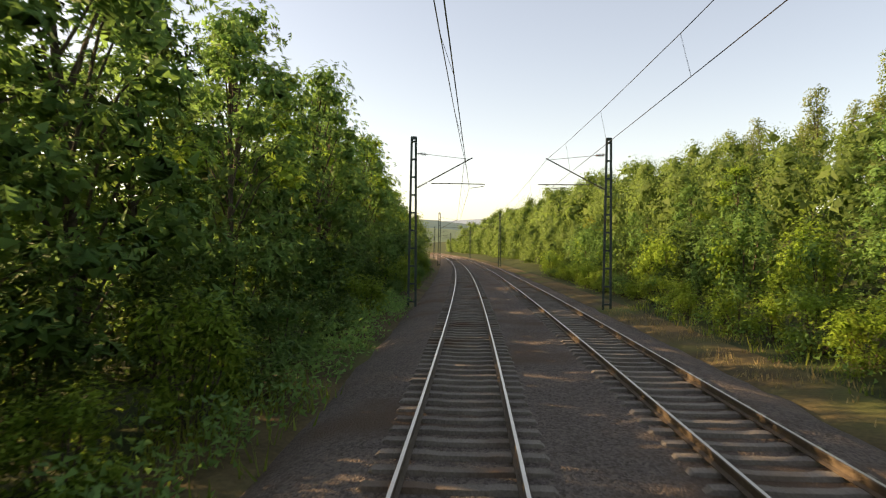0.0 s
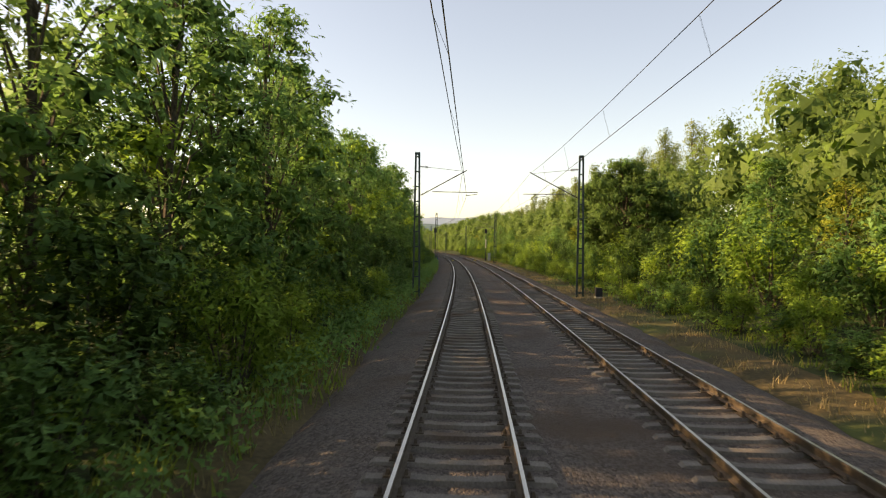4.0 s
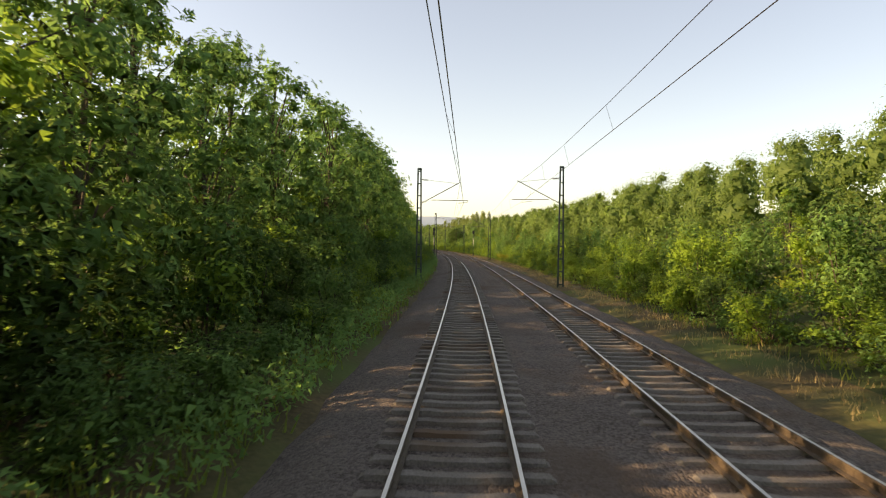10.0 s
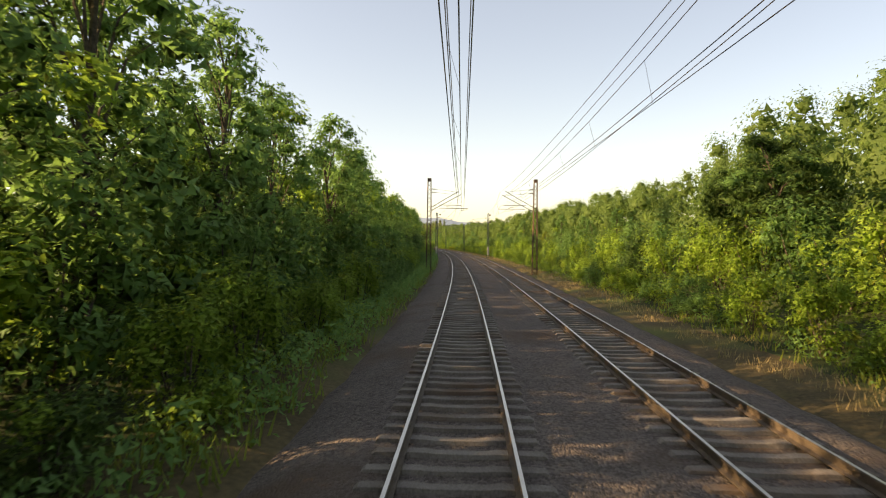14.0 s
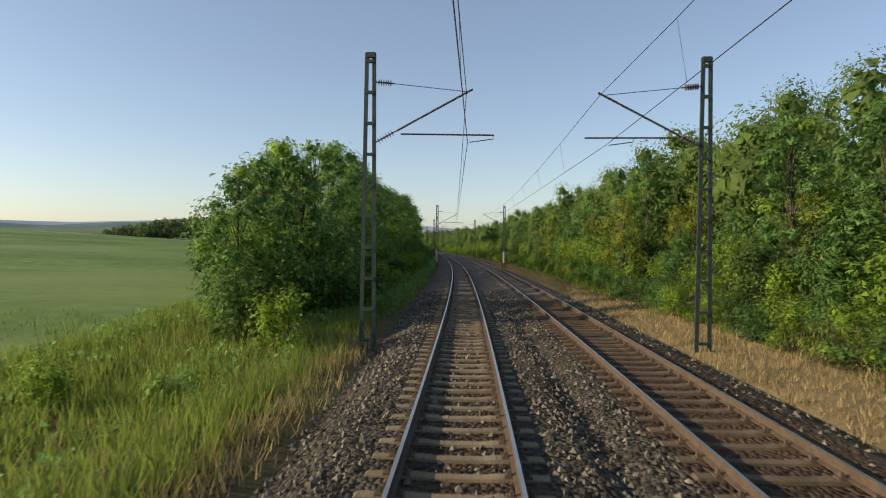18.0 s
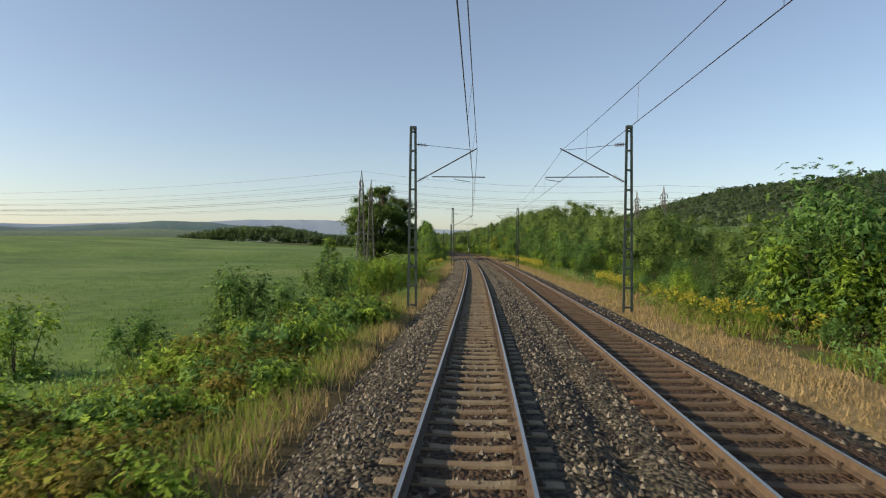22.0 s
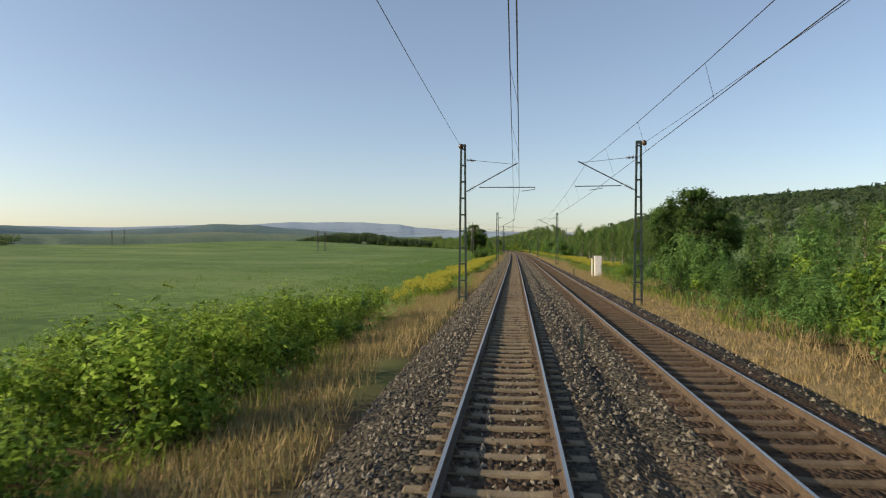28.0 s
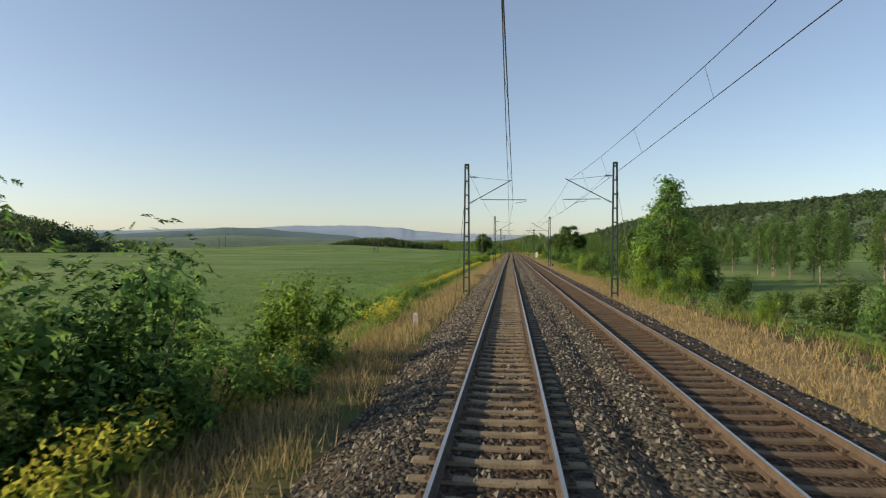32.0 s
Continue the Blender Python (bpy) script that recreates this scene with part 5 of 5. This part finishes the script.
# ---- lineside equipment ----
def signal(u, off, heads, tall, label, spin=0.0):
    thing = tagged(new("railway_signal"), label, "railway signal", "railway signals")
    s = Shape()
    s.tube([(0, 0, 0.9), (0, 0, tall - 1.2)], 0.055, 10)
    part_of("pole", s.mesh("pole", MAST), thing)
    s = Shape()
    s.tube([(0, 0, 1.9 + tall * 0.13), (0, 0, 1.9 + tall * 0.4)], 0.068, 10)
    part_of("white_band", s.mesh("white_band", WHITE), thing, "white painted pole section")
    for k in range(5):
        s = Shape()
        s.box((0, -0.07, 2.15 + tall * 0.13 + k * 0.2), (0.06, 0.012, 0.1))
        part_of("mark", s.mesh("mark", SIGNAL_BLACK), thing)
    s = Shape()
    s.box((0, 0, 0.45), (0.26, 0.26, 1.0))
    part_of("base", s.mesh("base", SIGNAL_BLACK), thing)
    for k in range(heads):
        zc = tall - 0.55 - k * 1.02
        s = Shape()
        ring = [(-0.2, -0.48), (0.2, -0.48), (0.27, -0.3), (0.27, 0.36), (0.16, 0.5), (-0.16, 0.5), (-0.27, 0.36), (-0.27, -0.3)]
        v = [(x, y, zc + z) for y in (-0.02, 0.05) for x, z in ring]
        s.add(v, [tuple(range(8)), tuple(range(15, 7, -1))] + [(i, 8 + i, 8 + (i + 1) % 8, (i + 1) % 8) for i in range(8)])
        s.box((0, 0.16, zc), (0.32, 0.24, 0.8))
        head = part_of("signal_head", s.mesh("signal_head", SIGNAL_BLACK), thing, "black signal head with hoods")
        for j in range(3):
            s = Shape()
            z = zc - 0.27 + j * 0.27
            s.tube([(0, -0.02, z), (0, -0.2, z)], [0.085, 0.1], 10, caps=False)
            part_of("hood", s.mesh("hood", SIGNAL_BLACK), head)
            s = Shape()
            s.tube([(0, -0.03, z), (0, -0.045, z)], 0.08, 10)
            part_of("lens", s.mesh("lens", LENS), head, "unlit dark lens")
    s = Shape()
    for sx in (-0.11, 0.11):
        s.beam((sx, 0.2, 0.2), (sx, 0.2, tall - 1.4), 0.02)
    for k in range(int((tall - 2) / 0.32)):
        s.beam((-0.11, 0.2, 0.6 + k * 0.32), (0.11, 0.2, 0.6 + k * 0.32), 0.016)
    part_of("ladder", s.mesh("ladder", MAST), thing)
    s = Shape()
    s.tube([(0.25, 0.1, tall - 0.95), (0.55, 0.1, tall - 0.9), (0.55, 0.1, tall - 1.1), (0.25, 0.1, tall - 1.12)], 0.02, 5)
    part_of("bracket", s.mesh("bracket", CABINET), thing)
    thing.matrix_basis = stand(u, off, -0.55, spin)


signal(7.5, -3.2, 1, 7.0, "railway signal with one black head on a white-banded pole", math.pi)
signal(8.5, 7.75, 1, 7.0, "railway signal with one black head on a lattice-backed pole")
signal(-192, -2.85, 2, 7.5, "tall railway signal with two black heads on a white-banded pole")
signal(-192.4, 7.45, 1, 6.9, "railway signal with one black head on a grey pole", math.pi)


def equipment_cabinet(u, off, size, mat, label, roof=True):
    thing = tagged(new("equipment_cabinet"), label, "cabinet")
    x, y, z = size
    s = Shape()
    s.box((0, 0, z / 2 + 0.1), size)
    part_of("body", s.mesh("body", mat), thing)
    s = Shape()
    s.box((0, -y / 2 - 0.012, z / 2 + 0.1), (x * 0.86, 0.02, z * 0.88))
    door = part_of("door", s.mesh("door", mat), thing)
    s = Shape()
    s.box((x * 0.3, -y / 2 - 0.035, z / 2 + 0.1), (0.03, 0.03, 0.14))
    part_of("handle", s.mesh("handle", SIGNAL_BLACK), door)
    if roof:
        s = Shape()
        s.box((0, 0, z + 0.13), (x * 1.14, y * 1.14, 0.06), taper=0.94)
        part_of("roof", s.mesh("roof", mat), thing)
    s = Shape()
    s.box((0, 0, 0.0), (x * 1.06, y * 1.06, 0.2))
    part_of("plinth", s.mesh("plinth", GREY_CONCRETE), thing)
    thing.matrix_basis = stand(u, off, float(ground_z(u, off)))


equipment_cabinet(7.2, 8.35, (0.55, 0.45, 1.5), CABINET, "grey metal equipment cabinet with a small roof beside the signal")
equipment_cabinet(-976.7, 9.1, (0.75, 0.5, 2.1), WHITE, "white equipment cabinet in the dry grass")
equipment_cabinet(-686, 8.1, (0.36, 0.3, 0.36), SIGNAL_BLACK, "small dark trackside box in the dry grass", False)
equipment_cabinet(-1080.2, 8.1, (0.36, 0.3, 0.36), SIGNAL_BLACK, "small dark trackside box beside the mast", False)
equipment_cabinet(-88, 8.3, (0.4, 0.35, 0.55), SIGNAL_BLACK, "small dark trackside box under the bushes", False)


def distance_sign():
    thing = tagged(new("distance_sign"), "small blue enamel sign with white number on a short post", "sign")
    s = Shape()
    s.box((0, 0, 0.25), (0.1, 0.08, 0.6))
    part_of("post", s.mesh("post", GREY_CONCRETE), thing)
    s = Shape()
    s.box((0, -0.06, 0.62), (0.4, 0.025, 0.28))
    plate = part_of("plate", s.mesh("plate", BLUE), thing, "blue enamel plate")
    cu = bpy.data.curves.new("number", "FONT")
    cu.body, cu.size, cu.extrude, cu.align_x, cu.align_y = "613", 0.2, 0.004, "CENTER", "CENTER"
    cu.materials.append(WHITE)
    ob = new("number", cu)
    ob.parent = plate
    ob.matrix_basis = pose(0, -0.078, 0.62, 90, 0, 0)
    thing.matrix_basis = stand(1.0, -2.85, -0.55)


distance_sign()


def marker_post(u, off, label):
    thing = tagged(new("marker_post"), label, "post")
    s = Shape()
    s.box((0, 0, 0.22), (0.22, 0.16, 0.7), taper=0.9)
    part_of("shaft", s.mesh("shaft", GREY_CONCRETE), thing)
    s = Shape()
    s.box((0, 0, 0.6), (0.2, 0.145, 0.08), taper=0.6)
    part_of("top", s.mesh("top", GREY_CONCRETE), thing)
    thing.matrix_basis = stand(u, off, float(ground_z(u, off)))


marker_post(-1173.5, -3.8, "weathered grey concrete marker post in dry grass")
marker_post(-193, -3.9, "small grey concrete marker post among bushes")
marker_post(-555, -3.4, "small pale concrete marker post under bushes")


def short_post(u, off, z):
    thing = tagged(new("rail_post"), "short dark steel post between the tracks", "post")
    s = Shape()
    s.box((0, 0, 0.3), (0.09, 0.09, 0.75))
    part_of("shaft", s.mesh("shaft", MAST), thing)
    s = Shape()
    s.box((0, 0, 0.7), (0.12, 0.12, 0.06))
    part_of("cap", s.mesh("cap", SIGNAL_BLACK), thing)
    thing.matrix_basis = stand(u, off, z)


short_post(-1028, 2.08, -0.35)
short_post(-976, 6.6, -0.5)


def white_post(u, off):
    s = Shape()
    s.box((0, 0, 0.9), (0.12, 0.12, 2.0), taper=0.9)
    thing = tagged(new("white_post"), "slender white post beside the equipment cabinet", "post")
    part_of("shaft", s.mesh("shaft", WHITE), thing)
    s = Shape()
    s.box((0, 0, 1.94), (0.15, 0.15, 0.08), taper=0.7)
    part_of("cap", s.mesh("cap", GREY_CONCRETE), thing)
    thing.matrix_basis = stand(u, off, float(ground_z(u, off)))


white_post(-976.5, 8.5)


# ---- power line pylons and their cables ----
def pylon(u, off, tall, label, made=[]):
    m = stand(u, off, float(ground_z(u, off)), math.pi / 2)
    if made:
        ob = copy_thing(made[0], m @ Matrix.Scale(tall / 17.5, 4))
        ob["label"] = label
        return
    thing = tagged(new("power_pylon"), label, "pylon", "power line pylons")
    tall = 17.5
    wb, wt = 0.76, 0.22

    def at(sx, sy, z):
        w = wb + (wt - wb) * min(1, z / 15.0)
        return Vector((sx * w, sy * w, z))

    for sx in (-1, 1):
        for sy in (-1, 1):
            s = Shape()
            s.beam(at(sx, sy, -0.3), at(sx, sy, 15.2), 0.09)
            s.beam(at(sx, sy, 15.2), (0, 0, tall), 0.06)
            part_of("leg", s.mesh("leg", PYLON), thing)
    for ax, ay, bx, by in ((-1, -1, 1, -1), (1, -1, 1, 1), (1, 1, -1, 1), (-1, 1, -1, -1)):
        s = Shape()
        z = 0.2
        while z < 15:
            step = 1.25 * (wb + (wt - wb) * z / 15) + 0.35
            s.beam(at(ax, ay, z), at(bx, by, min(15, z + step)), 0.045)
            s.beam(at(bx, by, z), at(ax, ay, min(15, z + step)), 0.045)
            z += step
        part_of("lattice", s.mesh("lattice", PYLON), thing)
    for z, w in ((15.4, 2.3), (14.0, 2.6)):
        s = Shape()
        for d in (-0.2, 0.2):
            s.beam((0, d, z + 0.45), (-w, 0, z), 0.06)
            s.beam((0, d, z + 0.45), (w, 0, z), 0.06)
            s.beam((-w, 0, z), (w, 0, z), 0.06)
        part_of("crossarm", s.mesh("crossarm", PYLON), thing)
        for x in (-w, w):
            s = Shape()
            s.tube([(x, 0, z), (x, 0, z - 0.3), (x, 0, z - 0.8)], [0.03, 0.08, 0.05], 6)
            part_of("insulator", s.mesh("insulator", GLAZE), thing)
    thing.matrix_basis = m
    made.append(thing)


LINES = ([(-707, -19, 17.5), (-719, 29.5, 13.2), (-734, 95, 13.2)], [(-692, -19.3, 17.5), (-705, 29.4, 13.6), (-720, 95, 13.4)])
WEST = ([(-701, -105, 12.5), (-650, -250, 11)], [(-684, -105, 12.5), (-633, -250, 11)])
for chain, west in zip(LINES, WEST):
    for u, off, tall in chain[:2]:
        pylon(u, off, tall, "tall grey lattice power pylon beside the line")
    for u, off, tall in west:
        pylon(u, off, tall, "distant lattice power pylon standing in the field")
    nodes = [west[1], west[0], *chain]
    for w, hz in ((-2.3, 14.6), (2.3, 14.6), (-2.6, 13.2), (2.6, 13.2), (0, 17.4)):
        s = Shape()
        pts = []
        for (ua, oa, ta), (ub, ob_, tb) in zip(nodes, nodes[1:]):
            za, zb = float(ground_z(ua, oa)) + hz * ta / 17.5, float(ground_z(ub, ob_)) + hz * tb / 17.5
            for k in range(9):
                f = k / 8
                pts.append(place(ua + (ub - ua) * f + w * 0.8, oa + (ob_ - oa) * f, za + (zb - za) * f - 1.2 * 4 * f * (1 - f)))
        s.tube([p for i, p in enumerate(pts) if i == 0 or np.linalg.norm(p - pts[i - 1]) > 0.1], 0.016, 3)
        tagged(new("power_cable", s.mesh("power_cable", WIRE)), "thin sagging overhead power cable across the line", "cable", "power cables")
